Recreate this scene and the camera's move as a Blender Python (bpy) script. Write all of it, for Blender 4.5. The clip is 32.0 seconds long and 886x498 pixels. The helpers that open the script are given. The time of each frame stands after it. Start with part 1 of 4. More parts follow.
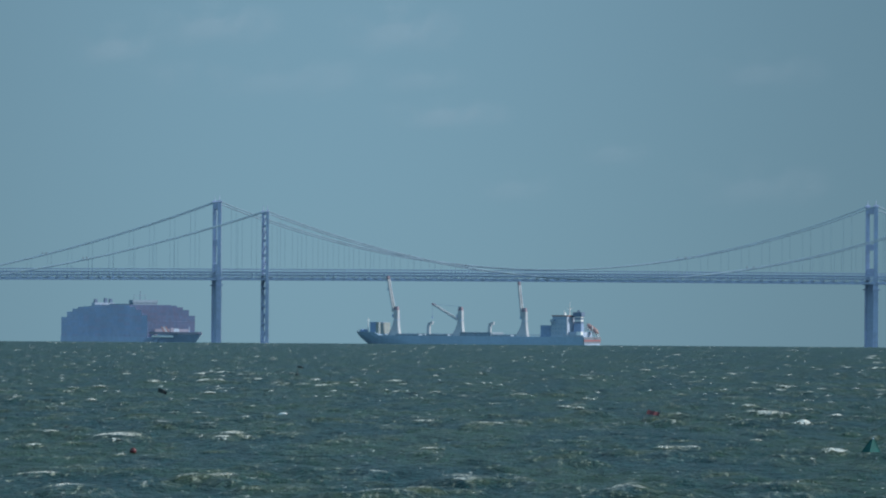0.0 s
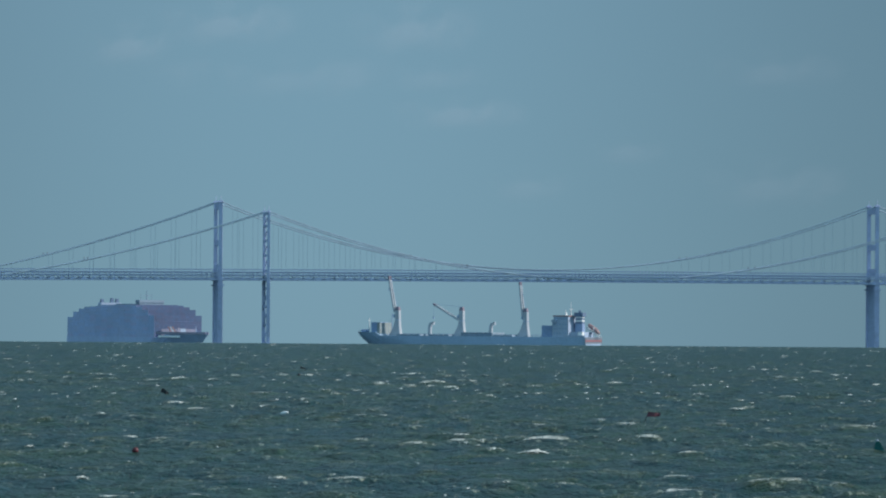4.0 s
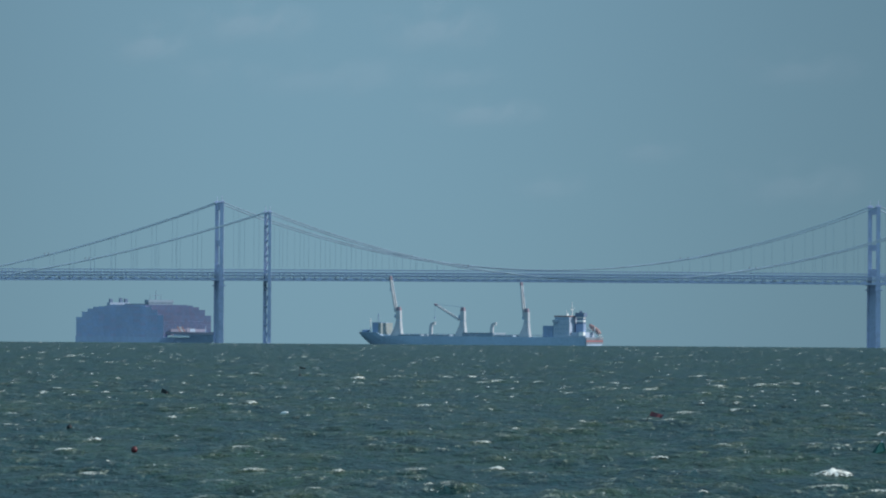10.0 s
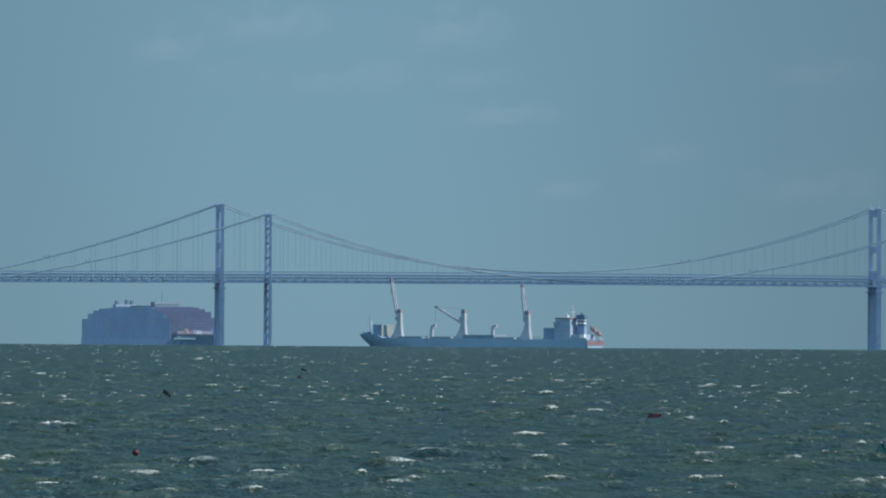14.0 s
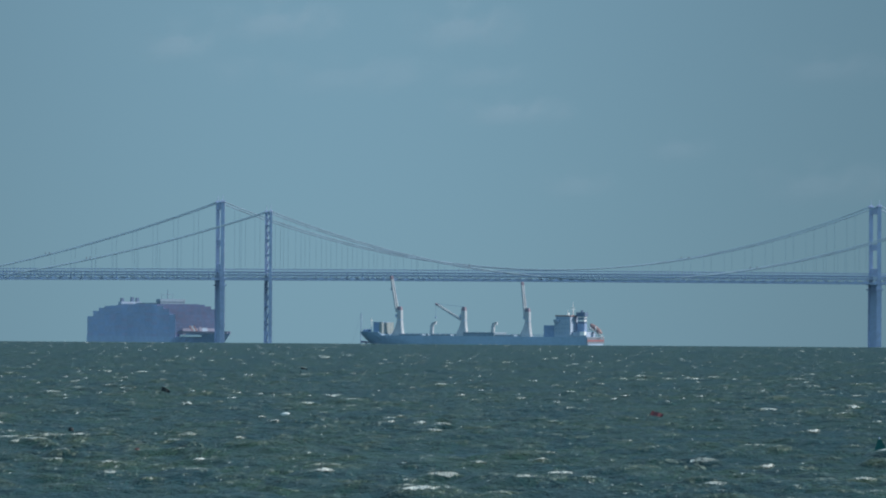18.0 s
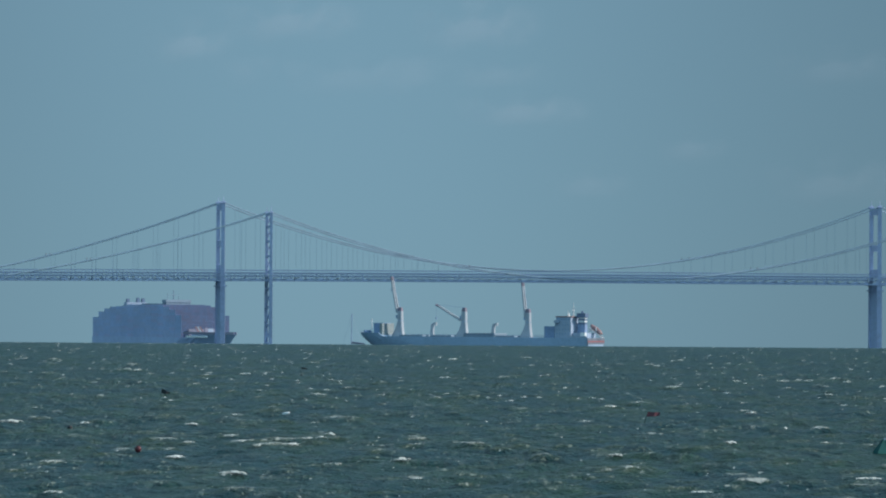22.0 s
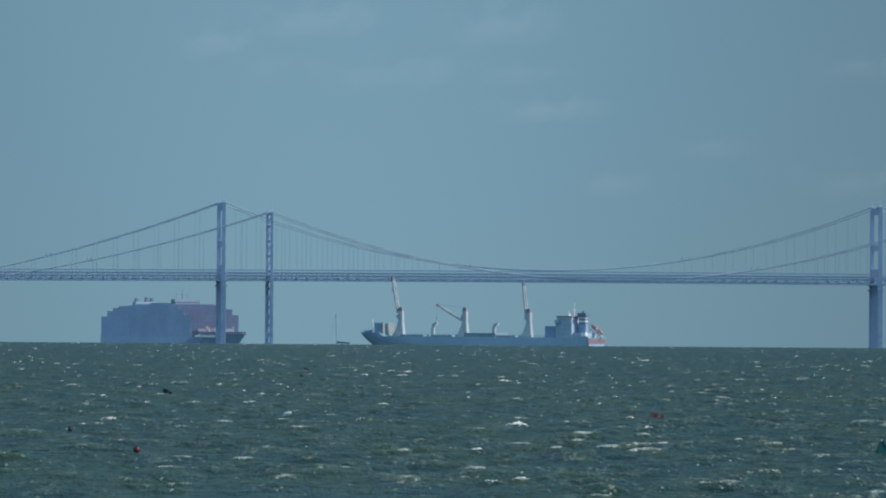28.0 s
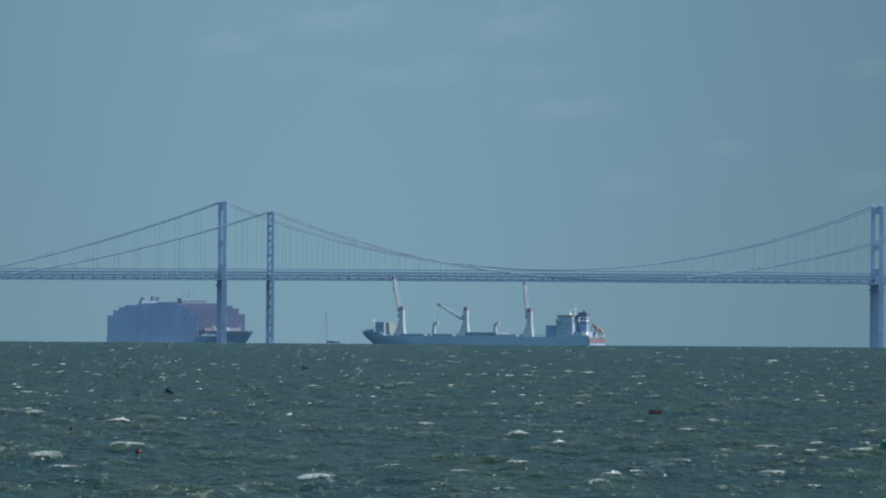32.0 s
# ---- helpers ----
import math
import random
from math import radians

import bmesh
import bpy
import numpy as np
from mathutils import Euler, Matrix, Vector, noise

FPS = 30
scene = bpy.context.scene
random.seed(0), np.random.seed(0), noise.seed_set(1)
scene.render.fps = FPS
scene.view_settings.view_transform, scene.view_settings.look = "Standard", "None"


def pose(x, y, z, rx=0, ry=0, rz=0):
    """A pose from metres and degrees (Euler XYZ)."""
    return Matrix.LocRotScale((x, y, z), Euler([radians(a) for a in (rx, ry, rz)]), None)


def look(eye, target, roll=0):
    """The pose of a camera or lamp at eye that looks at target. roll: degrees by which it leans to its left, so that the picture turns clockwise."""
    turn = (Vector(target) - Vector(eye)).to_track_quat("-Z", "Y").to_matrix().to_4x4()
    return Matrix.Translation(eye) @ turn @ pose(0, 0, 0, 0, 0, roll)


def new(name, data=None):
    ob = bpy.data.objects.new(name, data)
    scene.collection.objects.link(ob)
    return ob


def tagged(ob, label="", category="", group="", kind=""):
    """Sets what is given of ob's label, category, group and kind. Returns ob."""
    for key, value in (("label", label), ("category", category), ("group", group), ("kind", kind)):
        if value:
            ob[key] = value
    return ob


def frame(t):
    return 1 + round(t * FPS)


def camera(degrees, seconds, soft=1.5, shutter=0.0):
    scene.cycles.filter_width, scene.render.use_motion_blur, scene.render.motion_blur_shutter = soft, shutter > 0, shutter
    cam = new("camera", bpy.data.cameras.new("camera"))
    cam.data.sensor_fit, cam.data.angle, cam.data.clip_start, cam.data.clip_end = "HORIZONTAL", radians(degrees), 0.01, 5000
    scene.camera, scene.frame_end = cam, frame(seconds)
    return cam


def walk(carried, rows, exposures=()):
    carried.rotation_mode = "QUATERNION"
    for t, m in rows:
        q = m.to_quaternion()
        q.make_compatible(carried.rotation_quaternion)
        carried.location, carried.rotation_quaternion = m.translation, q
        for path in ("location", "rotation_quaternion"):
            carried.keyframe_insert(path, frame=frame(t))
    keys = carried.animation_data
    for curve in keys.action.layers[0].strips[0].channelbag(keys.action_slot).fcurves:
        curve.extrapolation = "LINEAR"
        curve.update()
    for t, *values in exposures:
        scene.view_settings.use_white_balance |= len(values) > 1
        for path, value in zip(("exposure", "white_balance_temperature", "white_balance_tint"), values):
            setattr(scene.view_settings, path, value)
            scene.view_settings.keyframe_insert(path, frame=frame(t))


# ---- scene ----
# A windy bay: two long suspension bridges, an anchored cargo ship, a container ship under way.
# The camera stands 4 m over the water and looks along +y; the sea falls away on a sphere far smaller than the earth, to
# fit the view.
SEA_RADIUS = 220000.0
EYE = 4.0
cam = camera(10.947, 32.0, soft=2.05)
# seconds, thousandths of a degree turned to the left, and upwards
SWAY = (
    (0.0, -20, 0), (0.5, -9, 18), (1.0, -11, 11), (1.5, -6, 11), (2.0, -3, 9), (2.5, -5, 11), (3.0, 0, 11),
    (3.5, -6, 6), (5.5, 0, 0), (6.0, 0, 0), (6.5, 0, 0), (7.0, 0, 3), (7.5, 2, 11), (8.0, 2, 6),
    (8.5, 3, 11), (9.0, 11, 11), (9.5, 11, 21), (10.0, 9, 5), (10.5, 27, 31), (11.0, 21, 34), (11.5, 11, 11),
    (12.0, 11, 9), (12.5, 15, 3), (13.0, 20, 5), (13.5, 14, 11), (14.0, 18, 32), (14.5, 18, 32), (16.5, 11, 0),
    (17.0, 15, 0), (17.5, 20, 0), (18.0, 21, 0), (18.5, 21, 0), (19.0, 21, 6), (19.5, 21, 11), (20.0, 23, 18),
    (20.5, 32, 11), (21.0, 32, 12), (21.5, 32, 8), (22.0, 26, 11), (22.5, 26, 9), (23.0, 26, 17), (23.5, 26, 9),
    (24.0, 29, 3), (24.5, 29, 8), (25.0, 32, 6), (25.5, 32, 5), (27.5, 32, 3), (28.0, 35, 9), (28.5, 40, 8),
    (29.0, 37, 2), (29.5, 40, 3), (30.0, 41, 3), (30.5, 46, 5), (31.0, 46, 5), (31.5, 47, 9), (32.0, 46, 0),
)


def aim(left, up):
    a, b = radians(left / 1000), radians(0.8367 + up / 1000)
    return look((0, 0, EYE), (-1000 * math.tan(a), 1000, EYE + 1000 * math.tan(b)), 0.41)


walk(cam, [(t, aim(left, up)) for t, left, up in SWAY])

# ---- world and sun ----
SKY_FILL = 2.6
SUN_TO = Vector((0.985, 0.0, 0.58)).normalized()
world = bpy.data.worlds.new("sky")
scene.world = world
world.use_nodes = True
wn = world.node_tree
wn.nodes.clear()
sky = wn.nodes.new("ShaderNodeTexSky")
sky.sky_type, sky.sun_disc = "NISHITA", False
sky.sun_elevation = math.asin(SUN_TO.z)
sky.sun_rotation = math.atan2(SUN_TO.x, SUN_TO.y)
sky.altitude, sky.air_density, sky.dust_density, sky.ozone_density = 0, 0.6, 0.2, 5.0
tint = wn.nodes.new("ShaderNodeMix")
tint.data_type, tint.blend_type = "RGBA", "MULTIPLY"
tint.inputs["Factor"].default_value = 1.0
tint.inputs["B"].default_value = (0.52, 0.62, 0.64, 1)
back = wn.nodes.new("ShaderNodeBackground")
back.inputs["Strength"].default_value = 0.1
wout = wn.nodes.new("ShaderNodeOutputWorld")
wn.links.new(sky.outputs[0], tint.inputs["A"])
haze = wn.nodes.new("ShaderNodeMix")
haze.data_type = "RGBA"
haze.inputs["Factor"].default_value = 0.88
haze.inputs["B"].default_value = (1.78, 3.24, 4.20, 1)
wn.links.new(tint.outputs["Result"], haze.inputs["A"])
# the hazy sky, dimmest ahead, is brightened overhead and behind to fill shaded faces
way = wn.nodes.new("ShaderNodeTexCoord")
axes = wn.nodes.new("ShaderNodeSeparateXYZ")
wn.links.new(way.outputs["Generated"], axes.inputs[0])
rise = wn.nodes.new("ShaderNodeMapRange")
rise.inputs["From Min"].default_value, rise.inputs["From Max"].default_value = 0.9, -1.0
rise.inputs["To Min"].default_value, rise.inputs["To Max"].default_value = 1.0, SKY_FILL
wn.links.new(axes.outputs["Y"], rise.inputs["Value"])
# dimmed to both sides of the view, a vignette put into the sky
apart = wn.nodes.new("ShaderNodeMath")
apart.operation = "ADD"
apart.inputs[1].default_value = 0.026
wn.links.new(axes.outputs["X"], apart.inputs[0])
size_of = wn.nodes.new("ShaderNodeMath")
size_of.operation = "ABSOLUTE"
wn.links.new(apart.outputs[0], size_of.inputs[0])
vignette = wn.nodes.new("ShaderNodeMapRange")
vignette.interpolation_type = "SMOOTHSTEP"
vignette.inputs["From Max"].default_value = 0.15
vignette.inputs["To Min"].default_value, vignette.inputs["To Max"].default_value = 1.03, 0.755
wn.links.new(size_of.outputs[0], vignette.inputs["Value"])
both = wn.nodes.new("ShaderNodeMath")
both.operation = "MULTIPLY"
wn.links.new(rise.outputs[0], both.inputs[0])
wn.links.new(vignette.outputs[0], both.inputs[1])
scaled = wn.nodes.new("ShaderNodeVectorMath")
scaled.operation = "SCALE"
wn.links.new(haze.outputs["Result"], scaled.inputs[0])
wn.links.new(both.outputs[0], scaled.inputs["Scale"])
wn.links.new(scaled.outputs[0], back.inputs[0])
wn.links.new(back.outputs[0], wout.inputs[0])

sun = new("sun", bpy.data.lights.new("sun", "SUN"))
sun.data.energy, sun.data.angle, sun.data.color = 3.8, radians(0.5), (1.0, 0.97, 0.92)
sun.matrix_world = look(SUN_TO * 500, (0, 0, 0))


# ---- materials ----
def material(name, rgb, rough=0.6, metal=0.0, vary=0.12, size=1.0, bump=0.0, spread=0.0, second=None):
    """Painted or raw surface with grain and stains at two scales; spread: variation from piece to piece."""
    m = bpy.data.materials.new(name)
    m.use_nodes = True
    nt = m.node_tree
    b = nt.nodes["Principled BSDF"]
    b.inputs["Roughness"].default_value, b.inputs["Metallic"].default_value = rough, metal
    co = nt.nodes.new("ShaderNodeTexCoord")
    fine, broad = nt.nodes.new("ShaderNodeTexNoise"), nt.nodes.new("ShaderNodeTexNoise")
    fine.inputs["Scale"].default_value, broad.inputs["Scale"].default_value = 3.0 / size, 0.35 / size
    fine.inputs["Detail"].default_value = 5
    for n in (fine, broad):
        nt.links.new(co.outputs["Object"], n.inputs["Vector"])
    add = nt.nodes.new("ShaderNodeMath")
    add.operation = "ADD"
    nt.links.new(fine.outputs["Fac"], add.inputs[0])
    nt.links.new(broad.outputs["Fac"], add.inputs[1])
    if spread:
        info = nt.nodes.new("ShaderNodeObjectInfo")
        mul = nt.nodes.new("ShaderNodeMath")
        mul.operation = "MULTIPLY_ADD"
        mul.inputs[1].default_value = spread
        nt.links.new(info.outputs["Random"], mul.inputs[0])
        nt.links.new(add.outputs[0], mul.inputs[2])
        add = mul
    ramp = nt.nodes.new("ShaderNodeMapRange")
    ramp.inputs["From Min"].default_value, ramp.inputs["From Max"].default_value = 0.6, 1.4 + spread
    nt.links.new(add.outputs[0], ramp.inputs["Value"])
    mix = nt.nodes.new("ShaderNodeMix")
    mix.data_type = "RGBA"
    dark = second or [c * (1 - 2 * vary) for c in rgb]
    mix.inputs["A"].default_value = (*dark, 1)
    mix.inputs["B"].default_value = (*[min(1, c * (1 + vary)) for c in rgb], 1)
    nt.links.new(ramp.outputs[0], mix.inputs["Factor"])
    nt.links.new(mix.outputs["Result"], b.inputs["Base Color"])
    if bump:
        bp = nt.nodes.new("ShaderNodeBump")
        bp.inputs["Strength"].default_value, bp.inputs["Distance"].default_value = bump, 0.05 * size
        nt.links.new(fine.outputs["Fac"], bp.inputs["Height"])
        nt.links.new(bp.outputs[0], b.inputs["Normal"])
    return m


# bridge colours are paled and blued: distance haze is put into them
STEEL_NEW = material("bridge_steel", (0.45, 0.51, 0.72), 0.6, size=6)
STEEL_OLD = material("hazed_old_steel", (0.45, 0.51, 0.71), 0.6, size=6)
CONCRETE = material("hazed_concrete", (0.48, 0.56, 0.78), 0.85, size=8, bump=0.3)
CABLE = material("hazed_cable_wrap", (0.41, 0.50, 0.59), 0.5, size=4)
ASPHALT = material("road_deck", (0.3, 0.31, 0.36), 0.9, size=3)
# most ship colours below are paled, blued or muted: distance haze is put in
HULL_BLUE = material("hazed_blue_hull_paint", (0.34, 0.465, 0.625), 0.5, size=5, vary=0.1)
# the container ship's hull is paled: haze is put into its paint
HULL_HAZED = material("hazed_hull_paint", (0.46, 0.56, 0.80), 0.5, size=12, vary=0.1)
HULL_RED = material("red_boot_topping", (0.32, 0.13, 0.15), 0.6, size=3)
WHITE = material("white_paint", (0.78, 0.80, 0.80), 0.5, size=3, vary=0.08)
# crane, house and stern whites are greyed: haze and duller sunlight put in
CRANE_WHITE = material("hazed_crane_paint", (0.42, 0.46, 0.51), 0.55, size=2, vary=0.12)
HAZED_WHITE = material("hazed_white_paint", (0.37, 0.45, 0.57), 0.55, size=4, vary=0.08)
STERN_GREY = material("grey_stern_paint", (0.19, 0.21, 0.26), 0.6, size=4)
BAR_WHITE = material("bright_white_paint", (0.93, 0.94, 0.95), 0.6, size=4, vary=0.03)
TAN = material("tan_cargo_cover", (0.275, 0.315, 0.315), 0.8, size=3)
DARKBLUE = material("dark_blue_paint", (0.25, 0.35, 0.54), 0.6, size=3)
ORANGE = material("hazed_orange_paint", (0.32, 0.20, 0.205), 0.5, size=2)
REDDISH = material("hazed_red_paint", (0.235, 0.19, 0.245), 0.5, size=2)
BLACK = material("black_rubber", (0.02, 0.024, 0.028), 0.7, size=0.3)
FUNNEL_DARK = material("funnel_navy_paint", (0.13, 0.19, 0.30), 0.5, size=2)
# deck red is paled: haze and a lift for shaded sides are put in
DECKRED = material("hazed_red_deck_paint", (0.30, 0.29, 0.38), 0.7, size=6)
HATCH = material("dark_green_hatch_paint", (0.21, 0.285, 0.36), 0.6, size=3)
# window tone is brought close to the wall: haze put into the colour
GLASS = material("hazed_window", (0.30, 0.41, 0.57), 0.1, size=2)
GREEN = material("green_buoy_paint", (0.004, 0.095, 0.09), 0.85, size=0.4, vary=0.2)
FLOATRED = material("red_float_plastic", (0.095, 0.014, 0.02), 0.5, size=0.2)
FLAGRED = material("red_flag_cloth", (0.16, 0.055, 0.07), 0.8, size=0.2)
ROPE = material("wet_pole", (0.08, 0.09, 0.09), 0.6, size=0.2)
SAILCLOTH = material("navy_sail_cover", (0.06, 0.09, 0.16), 0.8, size=0.5)
# blue, slate and violet are paled for shade and haze, the rest darkened against sunlight
HAZED_BOXES = [material("container_" + n, c, 0.6, size=10, vary=0.12) for n, c in
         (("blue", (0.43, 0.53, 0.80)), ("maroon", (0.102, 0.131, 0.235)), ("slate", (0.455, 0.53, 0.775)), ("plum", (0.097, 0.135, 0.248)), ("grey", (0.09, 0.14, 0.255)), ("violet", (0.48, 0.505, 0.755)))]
# white wheelhouse greyed: haze and a hold on its sunlit front put in
HOUSE_HAZED = material("hazed_house_paint", (0.24, 0.315, 0.40), 0.6, size=6)



def water_material(name, foamy):
    m = bpy.data.materials.new(name)
    m.use_nodes = True
    nt = m.node_tree
    N, L = nt.nodes, nt.links
    b = N["Principled BSDF"]
    b.inputs["Roughness"].default_value, b.inputs["IOR"].default_value = 0.3, 1.33
    b.inputs["Specular IOR Level"].default_value = 0.21
    co = N.new("ShaderNodeTexCoord")

    def noise_of(scale, detail=4, stretch=(1, 1, 1), rough=0.55):
        mp, n = N.new("ShaderNodeMapping"), N.new("ShaderNodeTexNoise")
        mp.inputs["Scale"].default_value = stretch
        n.inputs["Scale"].default_value, n.inputs["Detail"].default_value, n.inputs["Roughness"].default_value = scale, detail, rough
        L.new(co.outputs["Object"], mp.inputs["Vector"])
        L.new(mp.outputs[0], n.inputs["Vector"])
        return n

    def ranged(src, lo, hi):
        r = N.new("ShaderNodeMapRange")
        r.interpolation_type = "SMOOTHSTEP"
        r.inputs["From Min"].default_value, r.inputs["From Max"].default_value = lo, hi
        L.new(src, r.inputs["Value"])
        return r.outputs[0]

    silt = ranged(noise_of(0.22, 5, (1, 0.22, 1), 0.6).outputs["Fac"], 0.41, 0.62)
    # dark streaks put the shaded sides and troughs of waves into the colour
    wave_shade = ranged(noise_of(1.6, 4, (1, 0.14, 1)).outputs["Fac"], 0.35, 0.7)
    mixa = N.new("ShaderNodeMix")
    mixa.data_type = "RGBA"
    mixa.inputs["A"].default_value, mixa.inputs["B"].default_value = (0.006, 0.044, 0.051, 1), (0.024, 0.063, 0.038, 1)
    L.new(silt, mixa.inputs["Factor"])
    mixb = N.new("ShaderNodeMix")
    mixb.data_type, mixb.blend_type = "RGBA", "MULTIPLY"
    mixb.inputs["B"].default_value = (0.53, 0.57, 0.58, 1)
    L.new(wave_shade, mixb.inputs["Factor"])
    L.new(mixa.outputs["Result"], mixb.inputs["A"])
    if foamy:
        # light through the thin, silty crests is put into the colour as olive
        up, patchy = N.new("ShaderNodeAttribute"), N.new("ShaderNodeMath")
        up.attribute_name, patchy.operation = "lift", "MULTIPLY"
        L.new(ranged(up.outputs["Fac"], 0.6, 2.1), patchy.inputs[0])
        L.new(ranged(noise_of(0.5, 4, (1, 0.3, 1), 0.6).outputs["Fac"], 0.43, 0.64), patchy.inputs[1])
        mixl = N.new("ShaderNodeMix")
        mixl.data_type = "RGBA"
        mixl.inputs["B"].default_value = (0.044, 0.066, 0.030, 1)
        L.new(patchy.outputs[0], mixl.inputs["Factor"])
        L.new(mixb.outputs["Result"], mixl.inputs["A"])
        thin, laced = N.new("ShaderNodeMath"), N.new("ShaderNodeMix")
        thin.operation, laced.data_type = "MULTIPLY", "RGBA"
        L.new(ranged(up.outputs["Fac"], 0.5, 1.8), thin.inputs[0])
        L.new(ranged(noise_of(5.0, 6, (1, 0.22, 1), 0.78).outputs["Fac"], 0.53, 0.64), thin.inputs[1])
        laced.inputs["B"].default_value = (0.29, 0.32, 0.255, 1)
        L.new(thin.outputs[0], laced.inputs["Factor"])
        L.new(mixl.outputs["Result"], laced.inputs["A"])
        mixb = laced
    veil_of = ranged(noise_of(1.5, 5, (1, 0.22, 1), 0.68).outputs["Fac"], 0.56, 0.72)
    mixv = N.new("ShaderNodeMix")
    mixv.data_type = "RGBA"
    mixv.inputs["B"].default_value = (0.080, 0.138, 0.126, 1)
    L.new(veil_of, mixv.inputs["Factor"])
    L.new(mixb.outputs["Result"], mixv.inputs["A"])
    # pale specks: foam, and glints of light put into the colour
    speck = ranged(noise_of(4.5, 5, (1, 0.13, 1), 0.72).outputs["Fac"], 0.60, 0.78)
    mixd = N.new("ShaderNodeMix")
    mixd.data_type = "RGBA"
    mixd.inputs["B"].default_value = (0.20, 0.24, 0.20, 1)
    L.new(speck, mixd.inputs["Factor"])
    L.new(mixv.outputs["Result"], mixd.inputs["A"])
    spray_glint = ranged(noise_of(4.2, 5, (1, 0.28, 1), 0.7).outputs["Fac"], 0.645, 0.70)
    mixe = N.new("ShaderNodeMix")
    mixe.data_type = "RGBA"
    mixe.inputs["B"].default_value = (0.76, 0.78, 0.75, 1)
    L.new(spray_glint, mixe.inputs["Factor"])
    L.new(mixd.outputs["Result"], mixe.inputs["A"])
    colour = mixe.outputs["Result"]
    if foamy:
        at = N.new("ShaderNodeAttribute")
        at.attribute_name = "foam"
        lace = noise_of(8.0, 6, (1, 0.16, 1), rough=0.78)
        gate = N.new("ShaderNodeMath")
        gate.operation = "MULTIPLY_ADD"
        gate.inputs[1].default_value = 1.7
        L.new(lace.outputs["Fac"], gate.inputs[0])
        L.new(at.outputs["Fac"], gate.inputs[2])
        white = ranged(gate.outputs[0], 1.20, 1.34)
        thick = ranged(noise_of(0.9, 3, (1, 0.25, 1)).outputs["Fac"], 0.32, 0.68)
        veil = N.new("ShaderNodeMath")
        veil.operation = "MULTIPLY"
        L.new(white, veil.inputs[0])
        L.new(thick, veil.inputs[1])
        white = veil.outputs[0]
        mixc = N.new("ShaderNodeMix")
        mixc.data_type = "RGBA"
        mixc.inputs["B"].default_value = (0.70, 0.73, 0.70, 1)
        L.new(white, mixc.inputs["Factor"])
        L.new(colour, mixc.inputs["A"])
        colour = mixc.outputs["Result"]
        rr = N.new("ShaderNodeMapRange")
        rr.inputs["To Min"].default_value, rr.inputs["To Max"].default_value = 0.3, 0.9
        L.new(white, rr.inputs["Value"])
        L.new(rr.outputs[0], b.inputs["Roughness"])
    L.new(colour, b.inputs["Base Color"])
    rip, chop = noise_of(9.0, 3, (1, 0.6, 1)), noise_of(2.0, 5, (1, 0.35, 1), 0.65)
    b1, b2 = N.new("ShaderNodeBump"), N.new("ShaderNodeBump")
    b1.inputs["Strength"].default_value, b1.inputs["Distance"].default_value = 1.0, 0.06
    b2.inputs["Strength"].default_value, b2.inputs["Distance"].default_value = 1.0, 0.8
    L.new(rip.outputs["Fac"], b1.inputs["Height"])
    L.new(chop.outputs["Fac"], b2.inputs["Height"])
    L.new(b2.outputs[0], b1.inputs["Normal"])
    L.new(b1.outputs[0], b.inputs["Normal"])
    return m


WATER = water_material("bay_water", False)
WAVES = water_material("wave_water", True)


def foam_material(name, rgb, dull, spread):
    """Foam that thins out to lace towards the rim of its crest."""
    m = material(name, rgb, 0.9, size=0.10, bump=0.8, second=dull, spread=spread)
    N, L = m.node_tree.nodes, m.node_tree.links
    at, co, n = N.new("ShaderNodeAttribute"), N.new("ShaderNodeTexCoord"), N.new("ShaderNodeTexNoise")
    at.attribute_name = "foam"
    n.inputs["Scale"].default_value, n.inputs["Detail"].default_value, n.inputs["Roughness"].default_value = 8.0, 6, 0.75
    L.new(co.outputs["Object"], n.inputs["Vector"])
    torn, add = N.new("ShaderNodeMath"), N.new("ShaderNodeMath")
    torn.operation, add.operation = "MULTIPLY_ADD", "ADD"
    torn.inputs[1].default_value, torn.inputs[2].default_value = 2.6, -0.9
    L.new(n.outputs["Fac"], torn.inputs[0])
    L.new(at.outputs["Fac"], add.inputs[0])
    L.new(torn.outputs[0], add.inputs[1])
    rim = N.new("ShaderNodeMapRange")
    rim.interpolation_type = "SMOOTHSTEP"
    rim.inputs["From Min"].default_value, rim.inputs["From Max"].default_value = 0.84, 1.28
    L.new(add.outputs[0], rim.inputs["Value"])
    L.new(rim.outputs[0], N["Principled BSDF"].inputs["Alpha"])
    return m


FOAM = foam_material("sea_foam", (0.66, 0.67, 0.63), (0.17, 0.20, 0.17), 0.9)
DULL_FOAM = foam_material("spent_sea_foam", (0.38, 0.40, 0.36), (0.20, 0.23, 0.20), 0.4)
FRESH_FOAM = foam_material("fresh_sea_foam", (0.80, 0.81, 0.78), (0.22, 0.25, 0.225), 0.9)
FAR_FOAM = foam_material("distant_sea_foam", (0.86, 0.87, 0.86), (0.52, 0.56, 0.54), 0.5)


